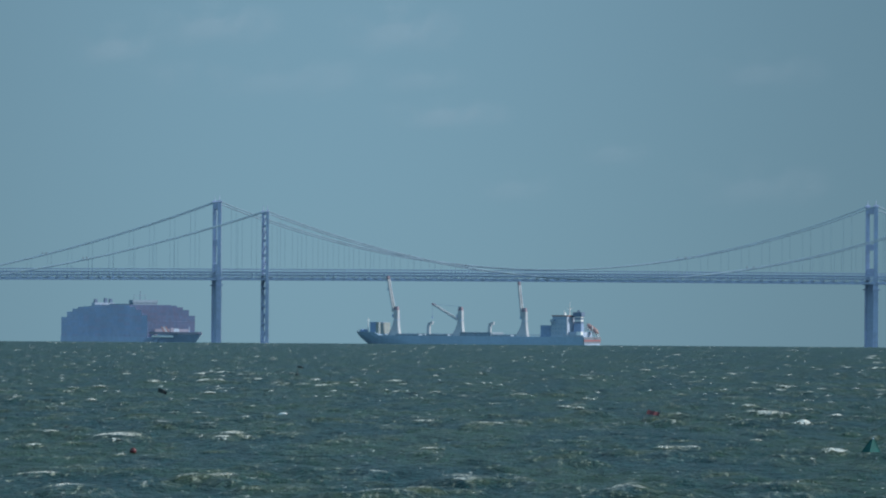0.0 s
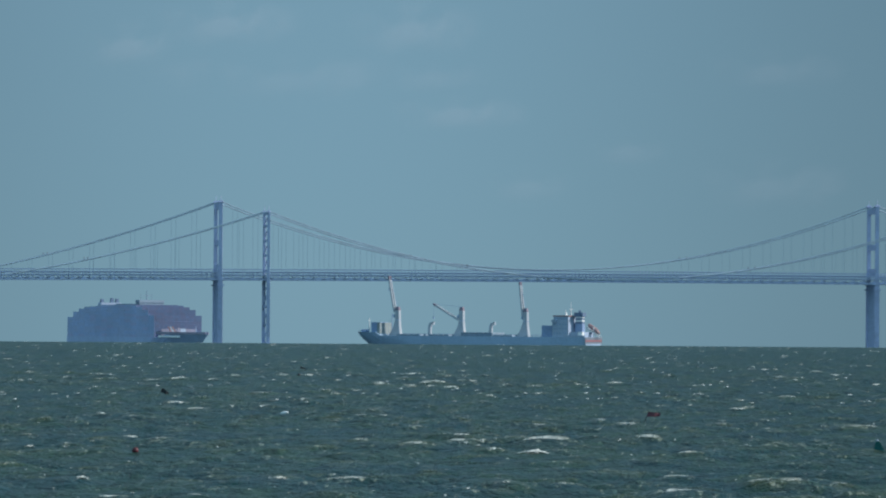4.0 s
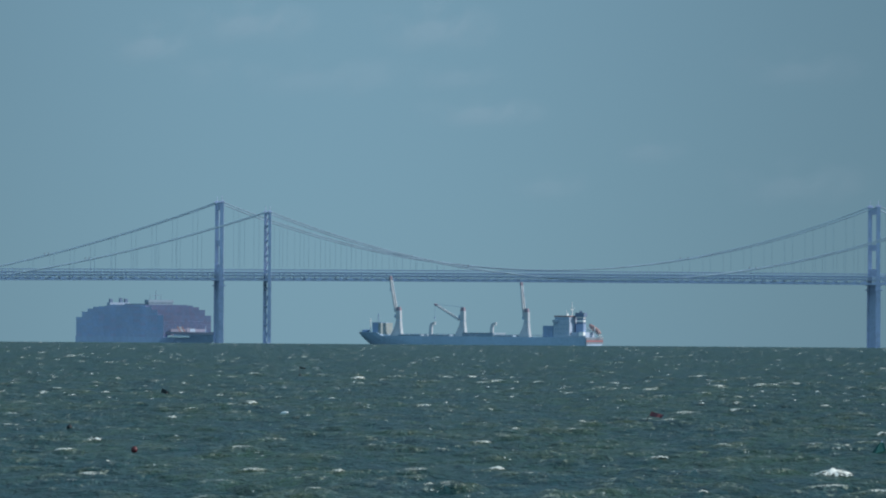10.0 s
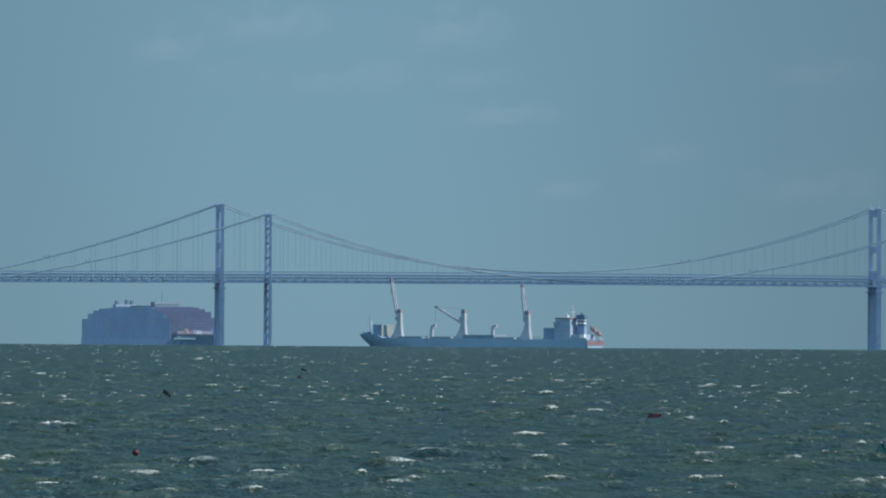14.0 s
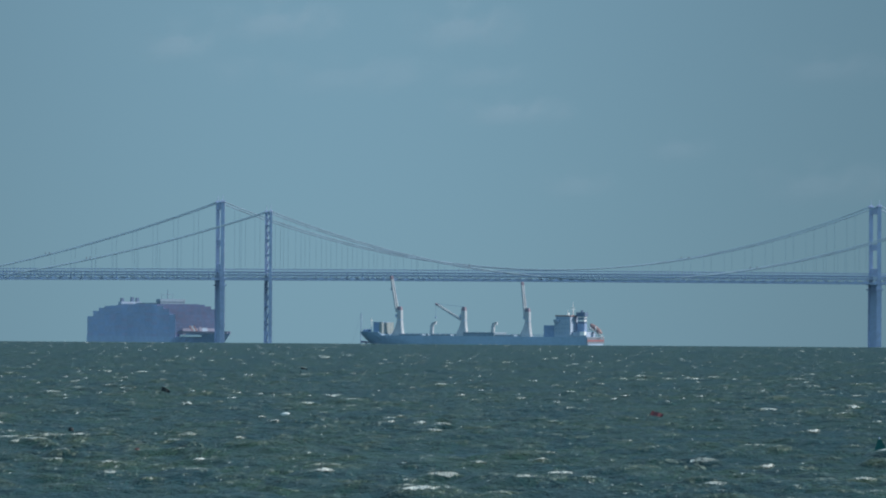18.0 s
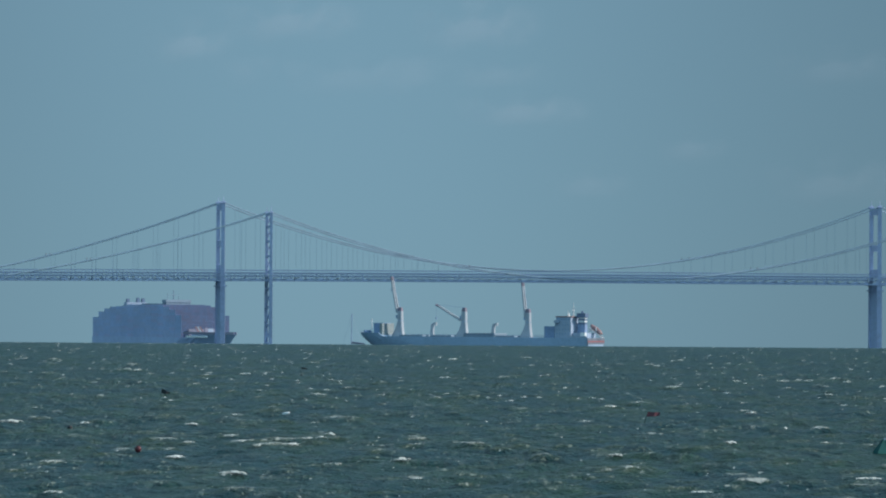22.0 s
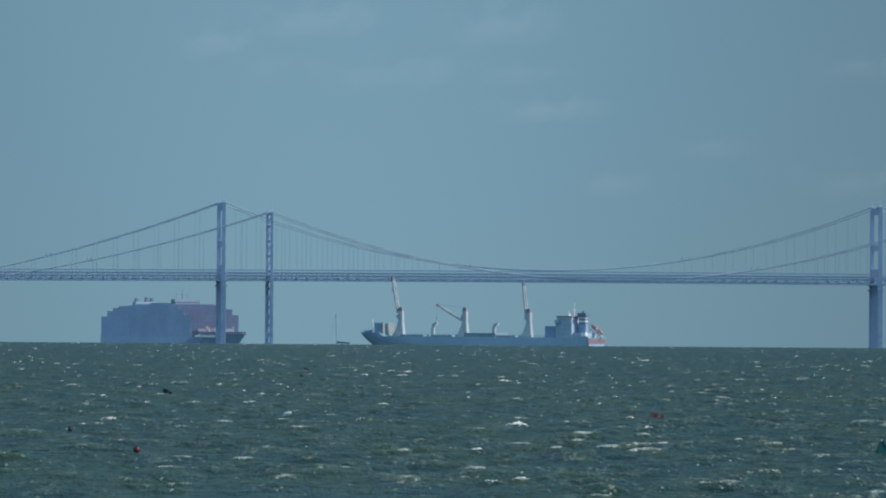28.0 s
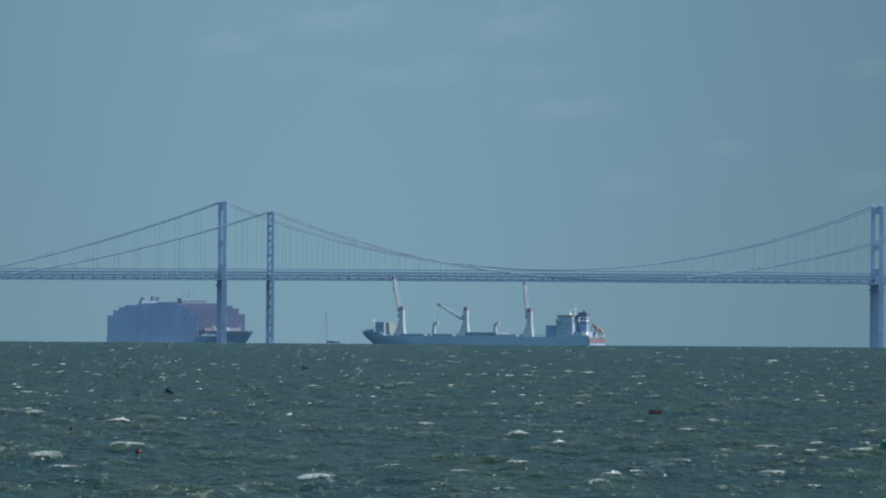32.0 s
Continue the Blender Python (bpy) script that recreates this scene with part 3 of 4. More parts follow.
def cargo_ship():
    d = 2338.0
    root = thing("cargo_ship", pose(16.2, d, sea(d), 0, 0, -28), "blue general cargo ship with three white deck cranes at anchor", "cargo ship")
    flip = Matrix.Rotation(math.pi, 4, "Z")
    bm = raked_hull(134.4, 20, 6.7, -4, 17, 34, 1.7, 51.7)
    bm.transform(flip)
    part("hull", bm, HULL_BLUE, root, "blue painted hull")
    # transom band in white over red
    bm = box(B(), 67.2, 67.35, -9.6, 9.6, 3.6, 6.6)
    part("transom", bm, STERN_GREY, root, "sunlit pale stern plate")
    part("boot_topping", box(B(), 67.2, 67.4, -9.4, 9.4, 4.5, 5.3), HULL_RED, root, "red stern band")
    part("bulwark", box(B(), 56, 67, -9.9, -9.7, 6.7, 7.6), HAZED_WHITE, root)
    for v in (-9.6, 9.6):
        bm = B()
        for k in range(34):
            u = -50 + k * 2.9
            bar(bm, (u, v, 6.7), (u, v, 7.7), 0.09)
        bar(bm, (-50, v, 7.7), (46, v, 7.7), 0.09)
        bar(bm, (-50, v, 7.2), (46, v, 7.2), 0.07)
        part("railing", bm, HAZED_WHITE, root)
    # hatches
    for u0, u1, z in ((-40.5, -27.5, 6.95), (-22.5, -10.5, 6.95), (-3.5, 13.5, 8.1), (14.5, 25.5, 6.95)):
        h = part("hatch_coaming", box(B(), u0, u1, -7.5, 7.5, 6.6, z), HATCH, root)
        n = 4
        for k in range(n):
            w = (u1 - u0) / n
            part("hatch_cover", box(B(), u0 + k * w + 0.08, u0 + (k + 1) * w - 0.08, -7.8, 7.8, z + 0.01, z + 0.55, 0.12), HATCH, h)
    # bow: foremast, winch house and a covered deck load
    part("forecastle_house", box(B(), -56.6, -52.2, -5, 5, 8.2, 13.4), DARKBLUE, root, "dark blue forecastle house")
    bm = rod(B(), (-60.5, 0, 8.0), (-60.5, 0, 15.6), 0.3, 0.18)
    bar(bm, (-60.5, -1.2, 14.2), (-60.5, 1.2, 14.2), 0.2)
    part("foremast", bm, WHITE, root)
    bm = B()
    for k in range(7):
        bar(bm, (-66 + k * 0.9, -1.2 - k * 1.05, 8.3), (-66 + k * 0.9, -1.2 - k * 1.05, 9.2), 0.08)
    bar(bm, (-66, -1.2, 9.2), (-60.6, -7.5, 9.2), 0.08)
    part("bow_railing", bm, HAZED_WHITE, root)
    for u in (-63.5, -62):
        part("windlass", rod(B(), (u, -2, 9.0), (u, 2, 9.0), 0.7, n=10), DARKBLUE, root)
    cargo = part("deck_cargo", box(B(), -52.1, -50.4, -7.2, 5.6, 6.7, 13.2, 0.1), TAN, root, "tan covered deck load")
    for k in range(5):
        part("lashing", bar(B(), (-50.35, -6.4 + k * 2.8, 6.8), (-50.45, -6.4 + k * 2.8, 13.1), 0.06), DARKBLUE, cargo)
    # cranes
    for u, zt, zh, pivot, tip in ((-43.9, 14.4, 21.4, (-45.4, 18.6), (-49.0, 37.0)), (-7.0, 14.3, 21.4, (-8.6, 14.8), (-23.2, 22.9)), (29.3, 14.0, 21.0, (28.0, 16.8), (26.0, 34.2))):
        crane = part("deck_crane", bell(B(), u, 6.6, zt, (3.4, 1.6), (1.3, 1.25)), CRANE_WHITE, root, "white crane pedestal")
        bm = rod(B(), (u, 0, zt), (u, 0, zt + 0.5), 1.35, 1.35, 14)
        part("slewing_ring", bm, HAZED_WHITE, crane)
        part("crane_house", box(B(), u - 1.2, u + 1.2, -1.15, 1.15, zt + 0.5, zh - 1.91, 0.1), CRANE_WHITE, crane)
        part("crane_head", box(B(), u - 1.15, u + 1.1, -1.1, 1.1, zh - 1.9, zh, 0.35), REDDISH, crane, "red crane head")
        part("cab", box(B(), u - 2.0, u - 1.21, -1.4, -0.3, zt + 1.4, zt + 3.2, 0.1), GLASS, crane)
        bm, bt = B(), B()
        px, pz = pivot
        tx, tz = tip
        cut = 0.9
        mx, mz = px + (tx - px) * cut, pz + (tz - pz) * cut
        for v in (-1.1, 1.1):
            bar(bm, (px, v, pz), (mx, v * 0.7, mz), 0.75)
            bar(bt, (mx, v * 0.7, mz), (tx, v * 0.5, tz), 0.75)
        for k in range(1, 10):
            s0, s1 = (k - 1) / 10, k / 10
            w0, w1 = 1.1 * (1 - 0.4 * s0), 1.1 * (1 - 0.4 * s1)
            sgn = 1 if k % 2 else -1
            tgt = bm if s1 < cut + 0.01 else bt
            bar(tgt, (px + (tx - px) * s0, -w0 * sgn, pz + (tz - pz) * s0), (px + (tx - px) * s1, w1 * sgn, pz + (tz - pz) * s1), 0.22)
        jib = part("jib", bm, CRANE_WHITE, crane, "white lattice jib")
        part("jib_tip", bt, REDDISH, jib, "red jib tip")
        part("hoist_rope", rod(B(), (tx, 0, tz), (u, 0, zh), 0.07, n=5), DARKBLUE, crane)
        part("hook_rope", rod(B(), (tx, 0, tz), (tx, 0, tz - 6.5), 0.06, n=5), DARKBLUE, crane)
        part("hook_block", box(B(), tx - 0.3, tx + 0.3, -0.3, 0.3, tz - 7.4, tz - 6.4, 0.08), DARKBLUE, crane)
    for u in (-25.4, 9.5):
        bm = lofted(B(), [[(u + lean + p * w, q * 0.7, z) for p, q in ((-1, -1), (1, -1), (1, 1), (-1, 1))]
                          for z, w, lean in ((6.6, 0.95, 0.0), (8.6, 0.8, 0.0), (10.8, 0.75, 0.1), (12.4, 0.7, 0.35), (13.4, 0.6, 0.8))])
        bar(bm, (u + 0.7, 0, 13.2), (u + 2.4, 0, 13.7), 0.5, 1.3)
        bar(bm, (u + 2.2, 0, 12.3), (u + 2.4, 0, 13.9), 0.4, 1.3)
        part("jib_rest", bm, CRANE_WHITE, root, "pale jib rest post")
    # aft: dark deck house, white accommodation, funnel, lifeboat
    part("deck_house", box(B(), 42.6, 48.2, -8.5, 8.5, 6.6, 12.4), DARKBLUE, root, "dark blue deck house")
    house = part("accommodation", box(B(), 48.4, 57.4, -8.4, 8.4, 6.6, 14.2), HAZED_WHITE, root, "white accommodation block in shade")
    part("wheelhouse", box(B(), 48.8, 57.0, -7.8, 7.8, 14.2, 16.9), HAZED_WHITE, house)
    part("bridge_wing", box(B(), 48.6, 50.8, -9.8, 9.8, 14.0, 15.4), HAZED_WHITE, house)
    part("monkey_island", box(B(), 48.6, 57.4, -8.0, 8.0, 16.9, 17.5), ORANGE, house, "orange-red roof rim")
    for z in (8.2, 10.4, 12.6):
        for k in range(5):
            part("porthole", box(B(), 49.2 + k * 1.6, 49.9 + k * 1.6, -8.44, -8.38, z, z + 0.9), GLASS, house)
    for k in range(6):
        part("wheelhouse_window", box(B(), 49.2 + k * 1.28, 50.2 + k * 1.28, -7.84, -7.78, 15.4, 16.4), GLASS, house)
    bm = rod(B(), (54.6, 0, 17.5), (54.6, 0, 24.2), 0.35, 0.12)
    bar(bm, (54.6, -1.8, 20.5), (54.6, 1.8, 20.5), 0.2)
    bar(bm, (53.2, 0, 21.2), (56.0, 0, 21.2), 0.25)
    bar(bm, (51.6, 0, 17.5), (51.6, 0, 20.2), 0.18)
    part("radar_mast", bm, WHITE, root)
    part("satellite_dome", rod(B(), (50.4, 3, 17.5), (50.4, 3, 18.9), 0.8, 0.35, 10), WHITE, root)
    fun = part("funnel", box(B(), 58.4, 62.6, -3.1, -0.1, 6.6, 13.4, 0.1), DARKBLUE, root, "dark blue funnel casing with white bands")
    for z0, z1, mm, grow in ((13.4, 14.4, FUNNEL_DARK, 0.12), (14.4, 15.3, WHITE, 0.1), (15.3, 16.2, FUNNEL_DARK, 0.12), (16.2, 16.9, WHITE, 0.1), (16.9, 19.0, FUNNEL_DARK, 0.65)):
        part("funnel_band", box(B(), 58.7 - grow, 62.3 + grow, -2.9 - grow, -0.3 + grow, z0, z1, 0.05), mm, fun)
    for v in (-2.3, -1.0):
        part("exhaust_pipe", rod(B(), (60.4, v, 19), (60.4, v, 20.0), 0.4), FUNNEL_DARK, fun)
    part("stern_locker", box(B(), 62.6, 65.2, -8.6, -6.2, 6.7, 9.4, 0.1), WHITE, root, "white stern locker")
    part("aft_house", box(B(), 57.6, 64.0, -7.0, 7.0, 6.6, 9.2), HAZED_WHITE, root)
    boat = part("lifeboat", lofted(B(), [[(65.8 + 0.95 * s + 0, 4 + w * c, 10.6 - 0.62 * s + w * e) for c, e in ((-1, -0.7), (-1, 0.4), (-0.5, 1), (0.5, 1), (1, 0.4), (1, -0.7))]
                                         for s, w in ((-3.6, 0.5), (-2.8, 1.1), (0, 1.35), (2.2, 1.15), (3.2, 0.4))]), ORANGE, root, "orange free-fall lifeboat")
    for v in (-1.0, 1.0):
        part("launch_ramp", bar(B(), (61.4, 4 + v, 11.4), (69.4, 4 + v, 6.6), 0.35), WHITE, boat)
    for u in (62.5, 66.0):
        part("davit", bar(B(), (u, 2.6, 6.6), (u, 2.6, 12.0), 0.35), WHITE, root)
    bm = B()
    for k in range(9):
        bar(bm, (67.0, -9 + k * 2.25, 6.6), (67.0, -9 + k * 2.25, 7.7), 0.09)
    bar(bm, (67.0, -9, 7.7), (67.0, 9, 7.7), 0.09)
    part("stern_railing", bm, HAZED_WHITE, root)
    return root


cargo_ship()


# ---- container ship under way ----
def container_ship():
    root = thing("container_ship", pose(0, 4200, sea(4200), 0, 0, -62), "large container ship with high mixed blue and maroon stacks", "container ship")
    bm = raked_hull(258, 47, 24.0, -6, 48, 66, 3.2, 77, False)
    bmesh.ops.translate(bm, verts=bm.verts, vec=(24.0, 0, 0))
    part("hull", bm, HULL_HAZED, root, "hull with haze painted in as pale blue-grey")
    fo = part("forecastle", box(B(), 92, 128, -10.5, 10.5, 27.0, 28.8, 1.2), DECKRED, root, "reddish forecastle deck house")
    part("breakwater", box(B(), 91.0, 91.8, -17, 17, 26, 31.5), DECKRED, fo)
    part("foremast", rod(B(), (128, 0, 27), (128, 0, 34), 0.5, 0.25), HAZED_WHITE, fo)
    for v, mm, label in ((-15.5, ORANGE, "orange boat davit"), (-13.4, CRANE_WHITE, "white boat davit"), (-11.3, ORANGE, "orange boat davit")):
        part("boat_davit", bar(B(), (104, v + 2.6, 28.5), (104, v - 0.8, 33.6), 1.0, 1.0), mm, fo, label)
    part("deck_locker", box(B(), 103, 105, -7.6, -4.2, 28, 32.6, 0.4), DECKRED, fo, "white deck gear")
    part("deck_locker", box(B(), 102, 105, -4.5, 1, 28, 32, 0.4), HAZED_WHITE, fo)

    def half_beam(u):
        return 23.5 * (1 - max(0.0, 1 - (153 - u) / 66) ** 1.5)

    for k in range(12):
        u0, u1 = 93 + 4.8 * k, 97.8 + 4.8 * k
        for side in (-1, 1):
            part("bulwark", bar(B(), (u0, side * half_beam(u0), 27.9), (u1, side * half_beam(u1), 27.9), 2.2, 0.5), DECKRED, root)
    for k in range(9):
        u0, u1 = 97 + 3.0 * k, 99.7 + 3.0 * k
        part("name_bar", bar(B(), (u0, -half_beam(u0) - 0.05, 24.9), (u1, -half_beam(u1) - 0.05, 24.9), 1.7, 0.9), BAR_WHITE, root, "white painted bar on the bow")
    rng = random.Random(5)
    heights = [41.5, 46.5, 49.3, 51, 51.4, 52, 53, 52.5, 53, 53, 53, 52.5, 51, 48.6, 43.5]
    bay = 193.5 / len(heights)
    for k, top in enumerate(heights):
        u0 = -104 + k * bay
        bm = B()
        tiers, nrow = int((top - 21.3) / 2.62), 18
        w = 46.8 / nrow
        tops = top - tiers * 2.62
        for r in range(nrow):
            drop = 0
            for t in range(tiers - drop):
                if t < tiers - 6 and 0 < r < nrow - 1 and 0 < k < len(heights) - 1:
                    continue
                # light evened out in the colour: pale on the shaded flank, dark on ends
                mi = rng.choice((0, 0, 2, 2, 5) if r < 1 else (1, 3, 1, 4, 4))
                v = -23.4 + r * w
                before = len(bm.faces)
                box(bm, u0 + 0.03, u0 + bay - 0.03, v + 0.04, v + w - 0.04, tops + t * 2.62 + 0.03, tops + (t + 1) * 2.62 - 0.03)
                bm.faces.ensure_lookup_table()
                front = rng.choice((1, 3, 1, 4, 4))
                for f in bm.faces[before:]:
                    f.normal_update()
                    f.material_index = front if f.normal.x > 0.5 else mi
        tagged(part("cargo_bay", bm, HAZED_BOXES, root, "stacked shipping boxes, flank paled and ends darkened to even the light"), kind="stuff")
        if k + 1 < len(heights):
            part("lashing_bridge", box(B(), u0 + bay - 0.16, u0 + bay + 0.06, -23.2, 23.2, 22.5, top - 9), HULL_HAZED, root)
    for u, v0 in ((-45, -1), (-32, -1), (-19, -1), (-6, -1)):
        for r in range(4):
            part("pale_box", box(B(), u, u + 12.4, v0 + r * 2.6, v0 + r * 2.6 + 2.5, 52.5, 54.0), HOUSE_HAZED, root, "pale box on the top tier")
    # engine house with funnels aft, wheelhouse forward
    aft = part("engine_house", box(B(), -61, -54, -11.5, 8.5, 23, 55.0), HAZED_WHITE, root, "white engine house block")
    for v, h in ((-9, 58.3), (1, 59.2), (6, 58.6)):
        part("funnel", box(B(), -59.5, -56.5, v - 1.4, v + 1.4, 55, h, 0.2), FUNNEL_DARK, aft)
    fw = part("wheelhouse_block", box(B(), 18, 26, -9.0, 15.0, 23, 55.0), HOUSE_HAZED, root, "white wheelhouse block")
    part("bridge_deck", box(B(), 17.5, 26.5, -9.5, 15.5, 55.0, 57.4, 0.3), HOUSE_HAZED, fw, "pale wheelhouse top")
    bm = rod(B(), (22, 0, 57.4), (22, 0, 66.0), 0.6, 0.3)
    bar(bm, (22, -4, 61.5), (22, 4, 61.5), 0.5)
    part("radar_mast", bm, HOUSE_HAZED, fw)
    for v in (-6, 5):
        part("aerial", rod(B(), (22, v, 57.3), (22, v, 63.0), 0.3, 0.15), HOUSE_HAZED, fw)
    return root


CONTAINER_SHIP = container_ship()


# ---- sailing yacht ----
def hull_skin(length, beam, top, keel, sheer_bow, rake, flare, blunt):
    """Sections from stern (-) to bow (+) along x."""
    secs = []
    for i in range(25):
        s = i / 24
        x = -length / 2 + length * s
        taper = 1.0 if s < blunt else math.sqrt(max(0.0, 1 - ((s - blunt) / (1 - blunt)) ** 2.2))
        low = 1.0 if s < blunt - 0.06 else math.sqrt(max(0.0, 1 - ((s - blunt + 0.06) / (1.06 - blunt)) ** 1.7))
        w1 = beam / 2 * max(0.015, taper)
        w0 = beam / 2 * max(0.01, low * (1 - flare * max(0, s - blunt)))
        z1 = top + (sheer_bow if s > 0.91 else 0)
        r = rake * max(0, (s - 0.75) / 0.25) ** 2
        secs.append([(x - r, -w0, keel), (x - r * 0.4, -(w0 + w1) / 2, (keel + z1) / 2), (x, -w1, z1), (x, w1, z1), (x - r * 0.4, (w0 + w1) / 2, (keel + z1) / 2), (x - r, w0, keel)])
    return lofted(B(), secs)


def yacht():
    root = thing("sailing_yacht", pose(0, 2430, sea(2430)), "white sailing yacht under engine with its sails furled", "sailing boat")
    bm = hull_skin(11.0, 3.4, 1.3, -0.5, 0.35, 1.0, 0.3, 0.45)
    bm.transform(Matrix.Rotation(math.pi, 4, "Z"))
    part("hull", bm, WHITE, root, "white hull")
    part("cabin", box(B(), -2.6, 1.8, -1.1, 1.1, 1.3, 2.0, 0.2), WHITE, root)
    part("mast", rod(B(), (-0.6, 0, 1.3), (-0.6, 0, 19.0), 0.24, 0.2), DARKBLUE, root)
    part("boom", rod(B(), (-0.5, 0, 3.5), (6.6, 0, 3.1), 0.14), HAZED_WHITE, root)
    part("sail_cover", lofted(B(), [[(x, w * c, 3.75 - 0.06 * x + w * e) for c, e in ((-1, -0.6), (-1, 0.6), (0, 1.3), (1, 0.6), (1, -0.6))] for x, w in ((-0.5, 0.5), (2.5, 0.44), (6.4, 0.25))]), SAILCLOTH, root, "navy furled sail in its cover")
    part("spray_hood", box(B(), 1.6, 3.2, -1.2, 1.2, 1.9, 3.0, 0.35), SAILCLOTH, root)
    for q, r in (((-5.4, 0, 1.7), 0.035), ((5.3, 0, 1.4), 0.03), ((-0.6, 1.6, 1.4), 0.03), ((-0.6, -1.6, 1.4), 0.03)):
        part("stay", rod(B(), q, (-0.6, 0, 18.6), r, n=4), HAZED_WHITE, root)
    part("spreader", bar(B(), (-0.6, -1.1, 9.5), (-0.6, 1.1, 9.5), 0.09), HAZED_WHITE, root)
    return root


YACHT = yacht()


# ---- buoys and fishing markers ----
def green_buoy():
    root = thing("green_buoy", pose(13.3, 139.7, 0), "green pyramid-shaped channel buoy with a pale top", "buoy", "markers in the water")
    bm = lofted(B(), [[(r * math.cos(a), r * math.sin(a), z) for a in [radians(45 + 90 * k) for k in range(4)]] for r, z in ((0.21, -0.3), (0.29, -0.1), (0.30, 0.0), (0.06, 0.41), (0.045, 0.43))])
    part("body", bm, GREEN, root)
    for k in range(4):
        a = radians(45 + 90 * k)
        part("edge_bar", bar(B(), (0.297 * math.cos(a), 0.297 * math.sin(a), 0.0), (0.06 * math.cos(a), 0.06 * math.sin(a), 0.415), 0.025), GREEN, root)
    part("top_light", rod(B(), (0, 0, 0.43), (0, 0, 0.48), 0.03, 0.02), HAZED_WHITE, root, "small white top light")
    return root


def flag_marker(x, d, height, flag_w, flag_h, cloth, label, droop=0.22):
    root = thing("marker_flag", pose(x, d, sea(d)), label, "marker buoy", "markers in the water")
    part("pole", rod(B(), (0, 0, -0.4), (0, 0, height), 0.018, 0.013, 6), ROPE, root)
    bm = lofted(B(), [[(r * math.cos(a), r * math.sin(a), z) for a in [radians(36 * k) for k in range(10)]] for r, z in ((0.05, -0.2), (0.13, -0.1), (0.14, 0.0), (0.05, 0.08))])
    part("float", bm, BLACK, root)
    bm = B()
    cols, rows_ = 7, 4
    grid = []
    for side_y in (0.006, -0.006):
        grid.append([[bm.verts.new((flag_w * i / cols, side_y + 0.05 * math.sin(i * 1.3) * i / cols, height - flag_h * (j / rows_) * (1 - 0.3 * i / cols) - droop * flag_w * (i / cols) ** 1.3)) for j in range(rows_ + 1)] for i in range(cols + 1)])
    for g in grid:
        for i in range(cols):
            for j in range(rows_):
                bm.faces.new((g[i][j], g[i + 1][j], g[i + 1][j + 1], g[i][j + 1]))
    part("flag", bm, cloth, root)
    return root


def small_float(x, d, r, mat, label):
    root = thing("pot_float", pose(x, d, sea(d)), label, "float", "markers in the water")
    bm = lofted(B(), [[(r * k * math.cos(a), r * k * math.sin(a), r * z) for a in [radians(30 * q) for q in range(12)]] for k, z in ((0.3, -1), (0.8, -0.6), (1.0, 0.0), (0.85, 0.55), (0.5, 0.9), (0.12, 1.0))])
    body = part("body", bm, mat, root)
    for p in body.data.polygons:
        p.use_smooth = True
    part("handle_eye", rod(B(), (0, 0, r * 0.95), (0, 0, r * 1.35), r * 0.13, r * 0.1, 6), ROPE, root)
    return root


BUOY = green_buoy()
RED_FLAG = flag_marker(7.75, 179.0, 0.68, 0.48, 0.20, FLAGRED, "red pennant on a leaning dark pole with a float", -0.22)
DARK_FLAG = flag_marker(-14.3, 236.0, 0.55, 0.44, 0.22, BLACK, "black flag on a leaning pole with a float", 0.3)
FAR_FLAG = flag_marker(-10.0, 326.0, 0.62, 0.42, 0.14, BLACK, "small dark flag on a pole in the waves")
RED_FLOAT = small_float(-8.9, 134.2, 0.10, FLOATRED, "round red crab pot float in the waves")
WHITE_FLOAT = small_float(-6.4, 188.0, 0.12, WHITE, "white foam float riding low in the waves")
WHITE_FLOAT.scale = (0.6, 0.6, 1.5)
BLACK_FLOAT = small_float(-13.0, 161.0, 0.10, BLACK, "small black crab pot float in the waves")


# ---- thin clouds ----
CLOUDS = []
for cx, cz, w, h, veil in ((-226, 312, 190, 72, CLOUD), (-326, 288, 120, 66, CLOUD), (-30, 308, 170, 90, CLOUD), (-160, 254, 380, 60, FAINT_CLOUD), (-5, 256, 140, 44, FAINT_CLOUD),
                          (18, 218, 180, 48, CLOUD), (92, 142, 120, 48, FAINT_CLOUD), (198, 180, 110, 44, FAINT_CLOUD), (345, 146, 220, 70, FAINT_CLOUD), (350, 266, 180, 56, FAINT_CLOUD)):
    bm = B()
    nx, nz = 12, 8
    g = [[bm.verts.new((w * (i / nx - 0.5), h * 0.7 * (j / nz - 0.5) - 6 * math.cos(math.pi * (i / nx - 0.5)) * math.cos(math.pi * (j / nz - 0.5)), h * (j / nz - 0.5))) for j in range(nz + 1)] for i in range(nx + 1)]
    for i in range(nx):
        for j in range(nz):
            bm.faces.new((g[i][j], g[i + 1][j], g[i + 1][j + 1], g[i][j + 1]))
    c = new("cloud", mesh_of("cloud", bm, veil))
    for p in c.data.polygons:
        p.use_smooth = True
    c.visible_shadow = False
    c.matrix_basis = pose(cx, 4850, cz)
    tagged(c, "thin pale veil of drifting cloud", "cloud", "clouds", "stuff")
    CLOUDS.append((c, cx, cz))


